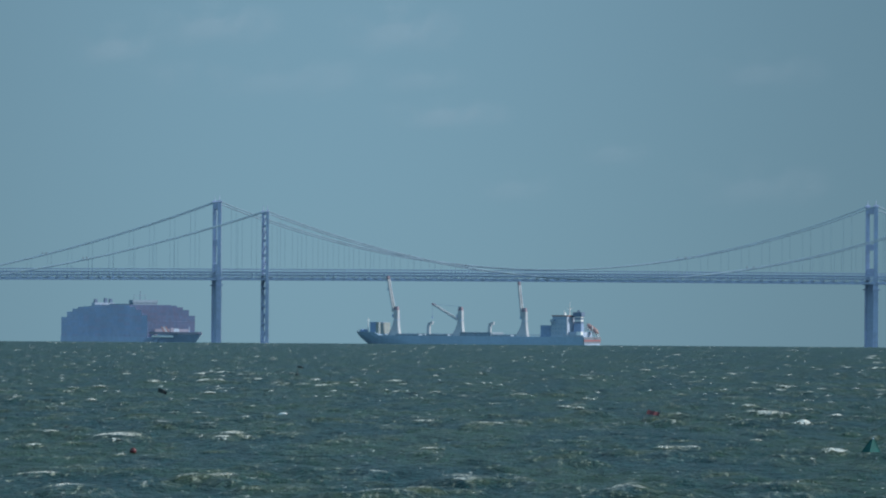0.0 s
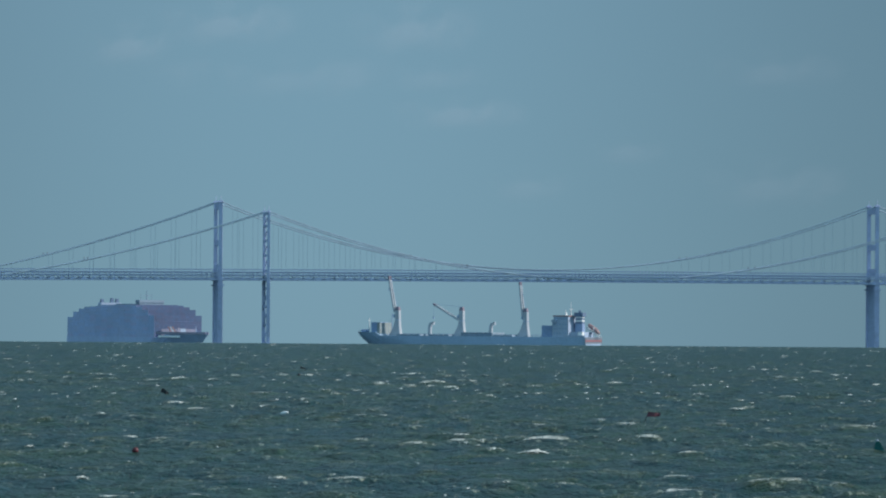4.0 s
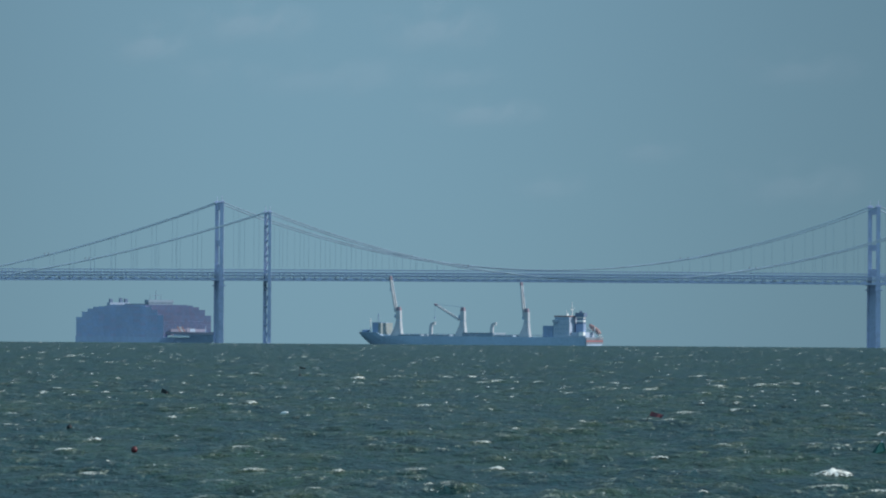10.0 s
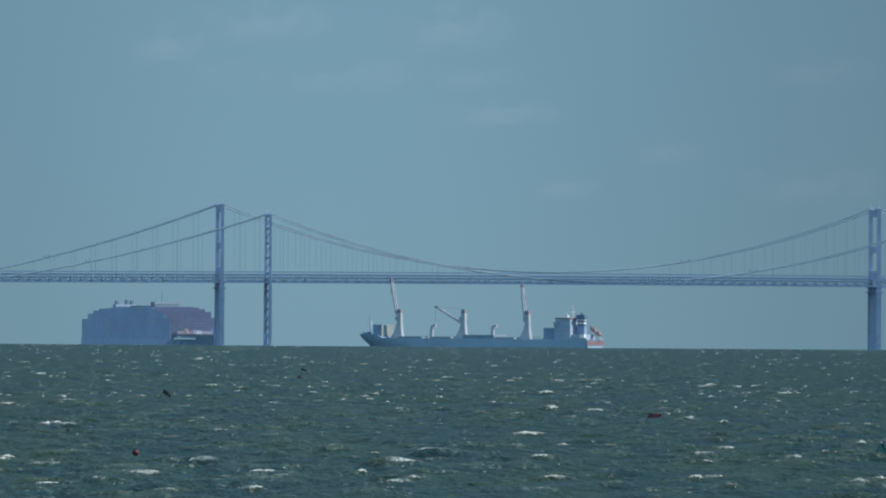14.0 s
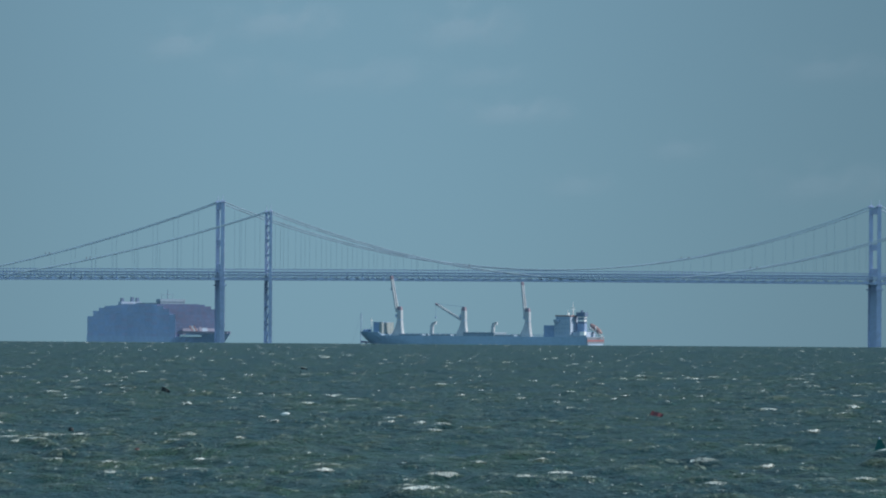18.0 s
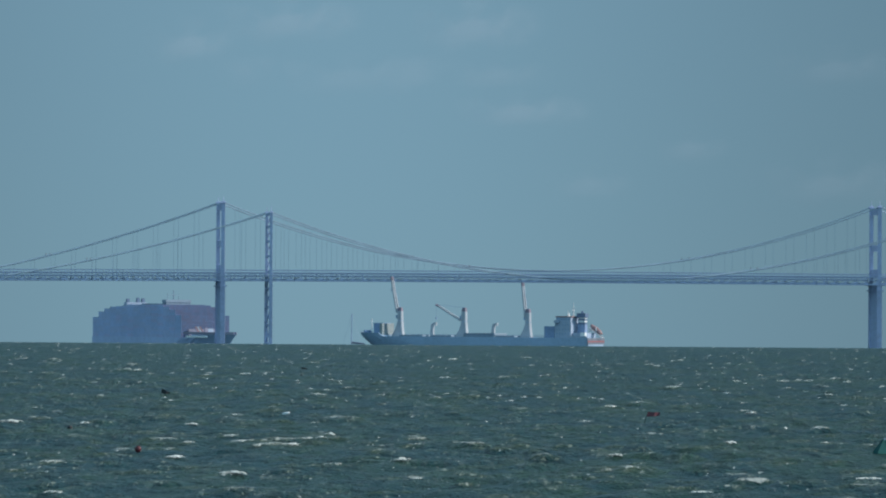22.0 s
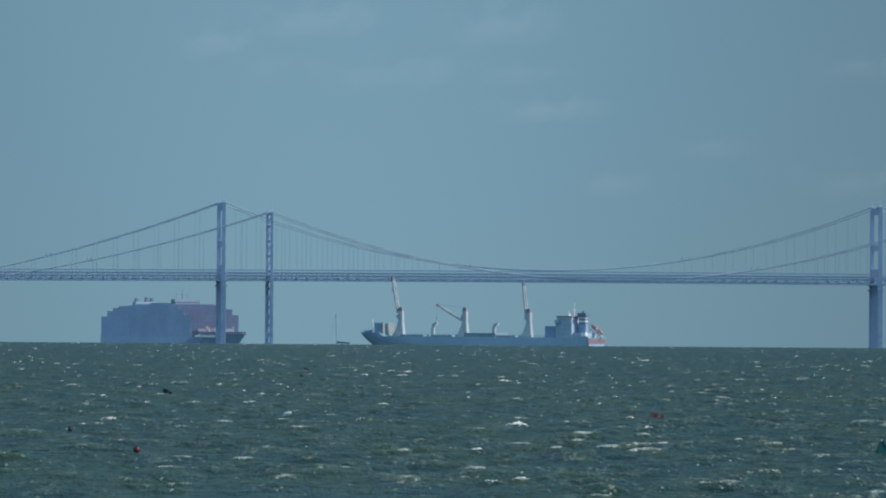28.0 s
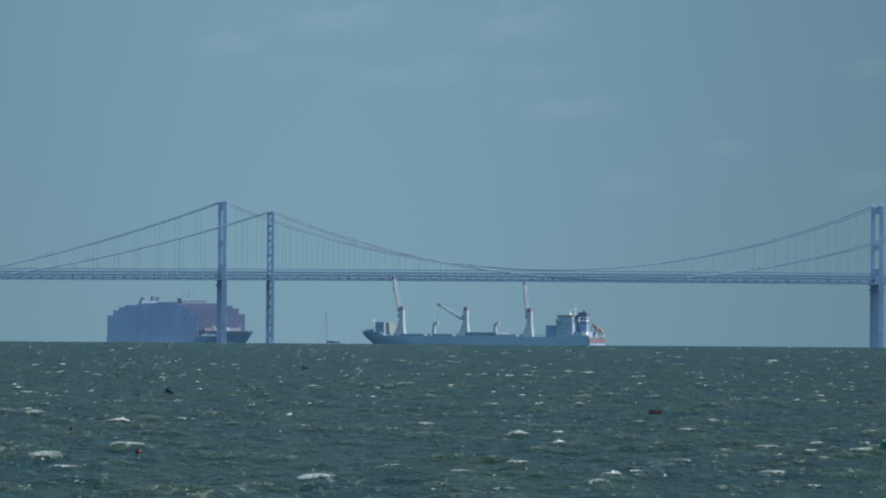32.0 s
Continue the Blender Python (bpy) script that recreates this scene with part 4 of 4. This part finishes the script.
# ---- whitecaps ----
def whitecap_mesh(seed, mat, full=0.2):
    """A breaking crest about 1 m wide: a ragged ridge, steep in front, with a trailing tail."""
    rng = random.Random(seed)
    bm = B()
    nx, ny = 26, 9
    off = rng.random() * 50
    lead = rng.uniform(-0.05, 0.34)
    tail, nose = rng.uniform(0.6, 1.5), rng.uniform(0.4, 0.8)
    tall = rng.uniform(0.12, 0.19)
    g, body = [], []
    for i in range(nx + 1):
        row = []
        for j in range(ny + 1):
            u, v = i / nx - 0.5, j / ny - 0.5
            n1 = noise.noise(Vector((u * 6 + off, v * 3, off)))
            n2 = noise.noise(Vector((u * 17 + off, v * 7, 3 + off)))
            n3 = noise.noise(Vector((u * 41 + off, v * 12, 9 + off)))
            ridge = ((u + 0.5) / (lead + 0.5)) ** tail if u < lead else ((0.5 - u) / (0.5 - lead)) ** nose
            prof = ridge * max(0.0, 1 - (2 * v) ** 2) ** 0.6
            z = tall * prof ** 0.8 * (0.95 + 0.3 * n1 + 0.3 * n2 + 0.25 * n3) - 0.03
            row.append(bm.verts.new((u + 0.12 * v + 0.04 * n2, v * 1.6 + 0.15 * n1, z)))
            body.append(full + 0.75 * prof + 0.6 * n1 + 0.5 * n2 + 0.35 * n3)
        g.append(row)
    for i in range(nx):
        for j in range(ny):
            bm.faces.new((g[i][j], g[i + 1][j], g[i + 1][j + 1], g[i][j + 1]))
    me = mesh_of("whitecap", bm, mat)
    me.attributes.new("foam", "FLOAT", "POINT").data.foreach_set("value", body)
    for p in me.polygons:
        p.use_smooth = True
    return me


CAPS = [whitecap_mesh(40 + k, FOAM) for k in range(8)]
BRIGHT_CAPS = [whitecap_mesh(70 + k, FRESH_FOAM) for k in range(8)]
BIG_CAPS = [whitecap_mesh(90 + k, FRESH_FOAM, 0.34) for k in range(6)]
BREAKERS = []
WIND = 3.4


def whitecap(d, xm, tm, size, bursts, fresh):
    ob = new("whitecap", random.choice(BIG_CAPS if size > 0.95 else BRIGHT_CAPS if fresh else CAPS))
    ob.scale = (size, size * random.uniform(0.8, 1.3), min(size, 1.1) ** 0.7 * random.uniform(0.55, 0.95) * (2.0 if size > 1.6 else 1.2 if size > 0.95 else 1.0))
    tagged(ob, "bright white foaming crest breaking on a wave" if fresh else "dull white foaming crest on a wave", "whitecap", "whitecaps on the bay")
    BREAKERS.append((ob, d, xm, tm, bursts, random.uniform(-18, 18), size))


def breakers(t, rows):
    """Crests that break at t: place across, distance, width. They break again further on."""
    for x, d, size in rows:
        bursts = [(t, 0.45 + 0.25 * size)]
        for way in (-1, 1):
            tc = t + way * random.uniform(1.8, 3.2)
            while size < 0.7 and -1 < tc < 33 and abs(x + WIND * (tc - t)) < 0.104 * d:
                bursts.append((tc, random.uniform(0.3, 0.6)))
                tc += way * random.uniform(2.2, 3.6)
        whitecap(d, x, t, size, bursts, size > 0.5)


random.seed(21)
breakers(0, ((-19.1, 258, 0.88), (-12.0, 238, 0.91), (-8.3, 203, 0.42), (-0.4, 321, 0.66), (-17.2, 475, 0.91), (13.6, 175, 0.96), (16.3, 191, 0.78), (10.2, 150, 0.51), (-7.7, 101, 0.35), (-9.0, 130, 0.39), (-10.3, 145, 0.60)))
breakers(1, ((-17.4, 303, 0.66), (-10.7, 291, 1.35), (-2.7, 179, 0.69), (-1.7, 235, 0.39), (0.8, 197, 0.75), (6.1, 390, 0.75), (12.7, 168, 0.60), (10.7, 117, 1.12), (11.7, 131, 0.45), (7.7, 218, 0.78), (-11.3, 166, 0.64), (-6.0, 118, 0.97), (-8.8, 112, 0.55)))
breakers(2, ((-8.0, 148, 1.05), (-15.7, 183, 0.70), (-5.7, 142, 0.27), (-10.3, 142, 0.47), (-3.2, 127, 1.04), (1.0, 117, 0.58), (2.0, 120, 0.29), (5.0, 175, 0.57), (3.8, 152, 0.50), (16.2, 178, 0.49), (3.9, 241, 0.73), (-10.4, 668, 1.46)))
breakers(3, ((-6.8, 239, 1.11), (-15.3, 265, 0.51), (13.6, 273, 1.27), (-2.6, 172, 0.80), (5.3, 188, 0.51), (-7.2, 113, 0.37), (-6.1, 115, 0.50), (-1.9, 111, 0.34), (1.4, 117, 0.54), (5.3, 120, 0.56), (16.2, 203, 0.67)))
breakers(6, ((1.1, 231, 1.14), (-3.2, 227, 0.75), (17.0, 262, 0.93), (7.5, 210, 0.72), (1.0, 136, 1.49), (-4.7, 122, 0.67), (-6.5, 121, 0.36), (7.6, 132, 0.45), (2.9, 111, 0.46)))
breakers(7, ((10.7, 196, 0.70), (9.2, 243, 0.47), (-2.1, 137, 0.37), (7.7, 124, 1.02), (6.2, 113, 0.37), (4.1, 146, 0.44), (4.9, 161, 0.66), (1.3, 111, 0.46), (-8.3, 171, 0.61), (-11.7, 145, 0.28), (-1.5, 199, 0.82), (12.7, 177, 1.06)))
breakers(8, ((-2.9, 258, 1.13), (-5.3, 173, 1.04), (-4.3, 164, 0.54), (-4.6, 135, 0.74), (8.7, 141, 0.69), (-10.1, 115, 0.54), (5.4, 114, 0.41), (7.2, 128, 0.39), (-5.4, 120, 0.56), (13.9, 195, 0.64), (-0.7, 131, 0.61), (8.1, 262, 0.86)))
breakers(9, ((16.9, 194, 1.22), (7.8, 170, 0.93), (0.5, 168, 0.87), (-9.2, 148, 0.73), (-9.7, 132, 0.62), (-6.5, 113, 0.81), (8.3, 110, 0.54), (-6.1, 231, 0.63)))
breakers(10, ((-5.4, 184, 0.45), (5.3, 177, 0.39), (-2.7, 117, 0.48), (-0.4, 108, 0.44), (-11.0, 146, 0.56), (-10.6, 196, 0.59), (-9.0, 124, 0.27), (9.8, 117, 1.12), (5.9, 105, 0.37), (-5.7, 305, 1.08)))
breakers(11, ((-17.4, 217, 0.95), (-8.9, 127, 1.05), (-7.9, 130, 0.57), (1.6, 118, 0.74), (13.1, 148, 1.01), (12.2, 133, 1.09), (-5.2, 222, 0.91), (-7.9, 224, 0.55), (7.3, 272, 1.04), (-6.1, 113, 0.77), (7.0, 154, 0.51)))
breakers(12, ((-5.0, 126, 0.86), (6.8, 190, 0.83), (18.2, 287, 0.94), (15.6, 248, 0.88), (-3.1, 146, 0.48), (3.2, 166, 0.77), (-10.5, 248, 0.47), (9.8, 225, 0.86), (3.4, 135, 0.63)))
breakers(13, ((-1.7, 125, 2.13), (18.1, 388, 0.96), (-10.5, 142, 0.85), (18.5, 243, 0.80), (-0.4, 179, 0.64), (-3.9, 121, 0.43), (-12.9, 158, 0.52)))
breakers(14, ((5.6, 258, 0.99), (9.9, 189, 0.72), (11.0, 183, 0.60), (2.8, 160, 1.09), (-4.4, 107, 0.52), (-2.1, 119, 0.36), (-2.0, 136, 0.37), (-12.2, 129, 0.53), (13.5, 150, 0.62), (-14.8, 171, 0.61), (6.3, 116, 0.45)))
breakers(17, ((-8.9, 176, 0.58), (-4.8, 149, 0.41), (-2.8, 148, 0.41), (2.0, 123, 0.91), (3.2, 123, 0.84), (-0.1, 130, 0.75), (-1.2, 136, 0.93), (15.9, 194, 0.58), (10.1, 131, 0.72), (9.4, 114, 0.47), (-20.9, 307, 0.93), (11.6, 133, 0.55)))
breakers(18, ((-3.1, 117, 0.58), (0.9, 125, 0.45), (2.7, 128, 0.35), (-3.9, 132, 0.40), (8.5, 123, 0.57), (12.9, 163, 0.80), (-0.3, 160, 0.44), (-1.9, 261, 0.57), (8.3, 109, 0.24), (-0.9, 172, 0.52)))
breakers(19, ((-7.2, 319, 0.87), (-1.1, 149, 0.53), (5.6, 216, 0.89), (0.9, 130, 0.71), (8.3, 159, 0.61), (-5.2, 118, 0.32), (-2.7, 109, 0.33), (-0.2, 133, 0.91)))
breakers(20, ((0.2, 148, 0.49), (-9.6, 168, 0.65), (-9.9, 123, 0.37), (4.9, 122, 0.40), (5.1, 183, 0.50), (8.2, 126, 0.41), (7.7, 236, 0.52), (-16.8, 207, 0.79), (-1.9, 123, 0.57), (9.8, 134, 0.52), (-3.0, 145, 0.60)))
breakers(21, ((-13.3, 305, 0.84), (-9.5, 118, 0.61), (-4.8, 113, 0.50), (-3.4, 118, 0.64), (-4.6, 155, 0.55), (-9.5, 156, 0.47), (8.1, 173, 0.52), (11.3, 247, 1.22), (7.8, 141, 1.35), (3.6, 125, 0.51), (5.9, 128, 0.63)))
breakers(22, ((-5.3, 115, 0.79), (-3.9, 155, 0.51), (-9.2, 168, 0.60), (4.9, 133, 0.54), (12.9, 195, 0.70), (-13.2, 168, 0.69), (-15.8, 178, 0.39), (-16.0, 170, 0.93), (-4.7, 142, 0.54), (-1.2, 126, 0.62)))
breakers(23, ((9.5, 244, 0.74), (5.4, 207, 0.57), (11.7, 163, 0.58), (-4.4, 158, 0.87), (-3.4, 109, 0.45), (9.9, 180, 0.54), (14.2, 427, 1.05)))
breakers(24, ((-11.4, 169, 0.83), (-2.1, 124, 0.68), (-2.7, 118, 0.64), (-7.7, 214, 1.00), (-2.6, 302, 1.24), (-17.8, 204, 0.95), (-9.3, 166, 0.36), (16.8, 263, 0.86), (2.7, 151, 0.54), (-0.7, 128, 0.63), (-7.2, 111, 0.37)))
breakers(25, ((-7.8, 167, 1.10), (-2.7, 167, 0.78), (-3.5, 158, 0.52), (-13.5, 159, 0.74), (-11.5, 137, 0.56), (-2.5, 133, 0.91), (0.2, 122, 0.27), (-0.2, 118, 0.36), (-3.5, 113, 0.53), (-5.1, 110, 0.45), (-7.7, 108, 0.89), (8.1, 130, 0.89)))
breakers(28, ((-12.8, 176, 0.67), (2.6, 170, 0.89), (-2.9, 211, 0.75), (0.9, 137, 0.86), (9.6, 152, 0.42), (3.7, 298, 0.98)))
breakers(29, ((2.0, 168, 0.78), (3.0, 209, 0.69), (-3.1, 138, 0.42), (-14.0, 175, 0.58), (-1.6, 160, 0.48), (1.0, 176, 0.63), (5.0, 120, 0.66), (-2.8, 120, 0.59), (3.2, 148, 0.33), (-6.0, 115, 0.35)))
breakers(30, ((7.8, 118, 0.90), (-0.7, 214, 0.64), (-6.3, 167, 0.46), (-6.4, 103, 0.62), (1.5, 137, 0.83), (-3.3, 169, 0.51), (2.8, 134, 0.44), (3.9, 170, 0.56), (-2.7, 109, 0.39)))
breakers(31, ((-7.9, 129, 1.13), (4.9, 134, 0.92), (6.0, 136, 0.78), (2.6, 210, 0.46), (-12.9, 285, 0.86), (-5.1, 125, 0.41), (-2.9, 113, 0.62), (-0.6, 108, 0.44)))
breakers(32, ((-12.2, 172, 0.89), (2.4, 156, 0.90), (3.5, 145, 0.60), (3.8, 159, 0.61), (19.6, 243, 0.66), (4.1, 115, 0.71)))
for i in range(60):
    d, tm = random.uniform(110, 420), random.choice((4.5, 15.5, 26.5)) + random.uniform(-0.9, 0.9)
    breakers(tm, ((random.uniform(-0.095, 0.095) * d, d, random.uniform(0.3, 0.95)),))


def scattered_foam(name, caps, foam, label, count, seed, near, far, small, large, rise, wide, flat):
    """Crests and flecks of foam too many to be told apart, as one drifting sheet."""
    rng = np.random.RandomState(seed)
    cos_, foams, faces, base = [], [], [], 0
    protos = []
    for me in caps:
        co = np.zeros(len(me.vertices) * 3)
        me.vertices.foreach_get("co", co)
        fo = np.zeros(len(me.vertices))
        me.attributes["foam"].data.foreach_get("value", fo)
        protos.append((co.reshape(-1, 3), fo, np.array([p.vertices[:] for p in me.polygons])))
    for _ in range(count):
        d = 1 / rng.uniform(1 / far, 1 / near)
        x = rng.uniform(-0.104 * d - 32 * WIND, 0.104 * d)
        size = rng.uniform(small, large) * (0.6 + d / 700)
        co, fo, fa = protos[rng.randint(len(protos))]
        cos_.append(co * (size * wide * rng.uniform(0.7, 1.3), size * 1.6, size ** 0.7 * flat) + (x, d, sea(d) + rise))
        foams.append(fo)
        faces.append(fa + base)
        base += len(co)
    me = bpy.data.meshes.new(name)
    me.from_pydata(np.concatenate(cos_).tolist(), [], np.concatenate(faces).tolist())
    me.attributes.new("foam", "FLOAT", "POINT").data.foreach_set("value", np.concatenate(foams))
    me.materials.append(foam)
    me.polygons.foreach_set("use_smooth", [True] * len(me.polygons))
    return tagged(new(name, me), label, "whitecaps", "waves on the bay", "stuff")


FAR_CAPS = scattered_foam("distant_whitecaps", BRIGHT_CAPS, FAR_FOAM, "scattered white crests on the waves far out", 800, 8, 220, 1400, 0.14, 0.42, 0.06, 1.1, 0.48)
FLECKS = scattered_foam("foam_flecks", CAPS, DULL_FOAM, "dull tan flecks of foam strewn over the waves", 420, 17, 175, 450, 0.12, 0.42, 0.07, 1.6, 0.16)


def crest_height(size):
    return 0.115 + 0.03 * size


SWELL = wave_field(3, (WIND, -0.15), 48, 1.1, 7.0, 0, 34, 0.075, 0.0031, 600, 2.05,
                   [(xm - WIND * tm, d + 0.15 * tm, size, crest_height(size)) for _, d, xm, tm, _, _, size in BREAKERS])
CHOP = wave_field(11, (1.9, -0.5), 44, 0.8, 4.0, -18, 42, 0.042, 0.0034, 560, 2.1)


# ---- all that moves ----
def motions():
    for ob in (SWELL, CHOP):
        dx, dy = ob["drift"]
        walk(ob, [(t, pose(dx * t, dy * t, 0)) for t in (0, 8, 16, 24, 32)])
    for ob in (FAR_CAPS, FLECKS):
        walk(ob, [(t, pose(WIND * t, -0.15 * t, 0)) for t in (0, 8, 16, 24, 32)])
    c0, v = 4200.0, 2.92
    rows = []
    for t in (0, 8, 16, 24, 32):
        x, y = -275.0 + v * 0.469 * (t - 6), c0 - v * 0.883 * (t - 6)
        rows.append((t, pose(x, y, sea(y), 0, 0, -62)))
    walk(CONTAINER_SHIP, rows)
    rows = []
    for k in range(33):
        rows.append((k, pose(-28.3 - 1.19 * (k - 6) - 0.004 * (k - 6) ** 2, 2430, sea(2430) + 0.1 * math.sin(k * 1.9), 1.5 * math.sin(k * 1.3), 1.2 * math.sin(k * 1.7 + 1), 0)))
    walk(YACHT, rows)
    for c, x, z in CLOUDS:
        walk(c, [(t, pose(x + 3.5 * (t - 6), 4850, z + 0.25 * (t - 6))) for t in (0, 16, 32)])
    # markers bob and lean with the wind
    rows = []
    for k in range(65):
        t = k / 2
        away = -0.20 * max(0.0, 1 - t / 0.6)
        rows.append((t, pose(13.23 + away + 0.03 * math.sin(t * 2.3), 139.7, sea(139.7) - 0.02 + 0.05 * math.sin(t * 2.9 + 0.5), 5 * math.sin(t * 2.1), 9 * math.sin(t * 2.6 + 1), 18 * math.sin(t * 0.9) + 30 * max(0.0, 1 - t / 0.6))))
    walk(BUOY, rows)
    for ob, x, d, lean, swing, a in ((RED_FLAG, 7.75, 179.0, 22, 7, 2.4), (DARK_FLAG, -14.45, 236.0, 14, 8, 2.0), (FAR_FLAG, -10.1, 326.0, 4, 7, 2.6), (RED_FLOAT, -8.9, 134.2, 10, 14, 2.2), (BLACK_FLOAT, -13.0, 161.0, 8, 14, 2.7), (WHITE_FLOAT, -6.4, 188.0, 78, 9, 2.1)):
        low = {RED_FLAG: -0.13, DARK_FLAG: -0.11, FAR_FLAG: 0.05, RED_FLOAT: 0.1}.get(ob, 0.07)
        rows = []
        for k in range(65):
            t = k / 2
            rows.append((t, pose(x + 0.04 * math.sin(t * a * 0.8), d, sea(d) + low + 0.055 * math.sin(t * a + x), 4 * math.sin(t * a), lean + swing * math.sin(t * a + 1 + x), 10 * math.sin(t * 1.1 + x))))
        walk(ob, rows)
    for ob, d, xm, tm, bursts, turn, size in BREAKERS:
        deep, high = sea(d) - 0.5 - 0.3 * size, sea(d) + crest_height(size) - 0.03
        keys = {0.0: deep, 32.0: deep}
        for tc, life in bursts:
            for end in (0.0, 32.0):
                if abs(tc - end) < life * 0.6:
                    keys[end] = high
            for t, z in ((tc - life - 0.45, deep), (tc - life * 0.6, high), (tc + life * 0.6, high), (tc + life + 0.5, deep)):
                keys[round(t, 2)] = z
        rows, last = [], -1.0
        for t in sorted(keys):
            if t < 0 or t > 32:
                continue
            if t - last >= 0.07:
                rows.append((t, pose(xm + WIND * (t - tm), d - 0.15 * (t - tm), keys[t], 0, 0, turn)))
                last = t
        if rows[-1][0] < 32:
            rows.append((32, pose(xm + WIND * (32 - tm), d - 0.15 * (32 - tm), deep, 0, 0, turn)))
        walk(ob, rows)


motions()
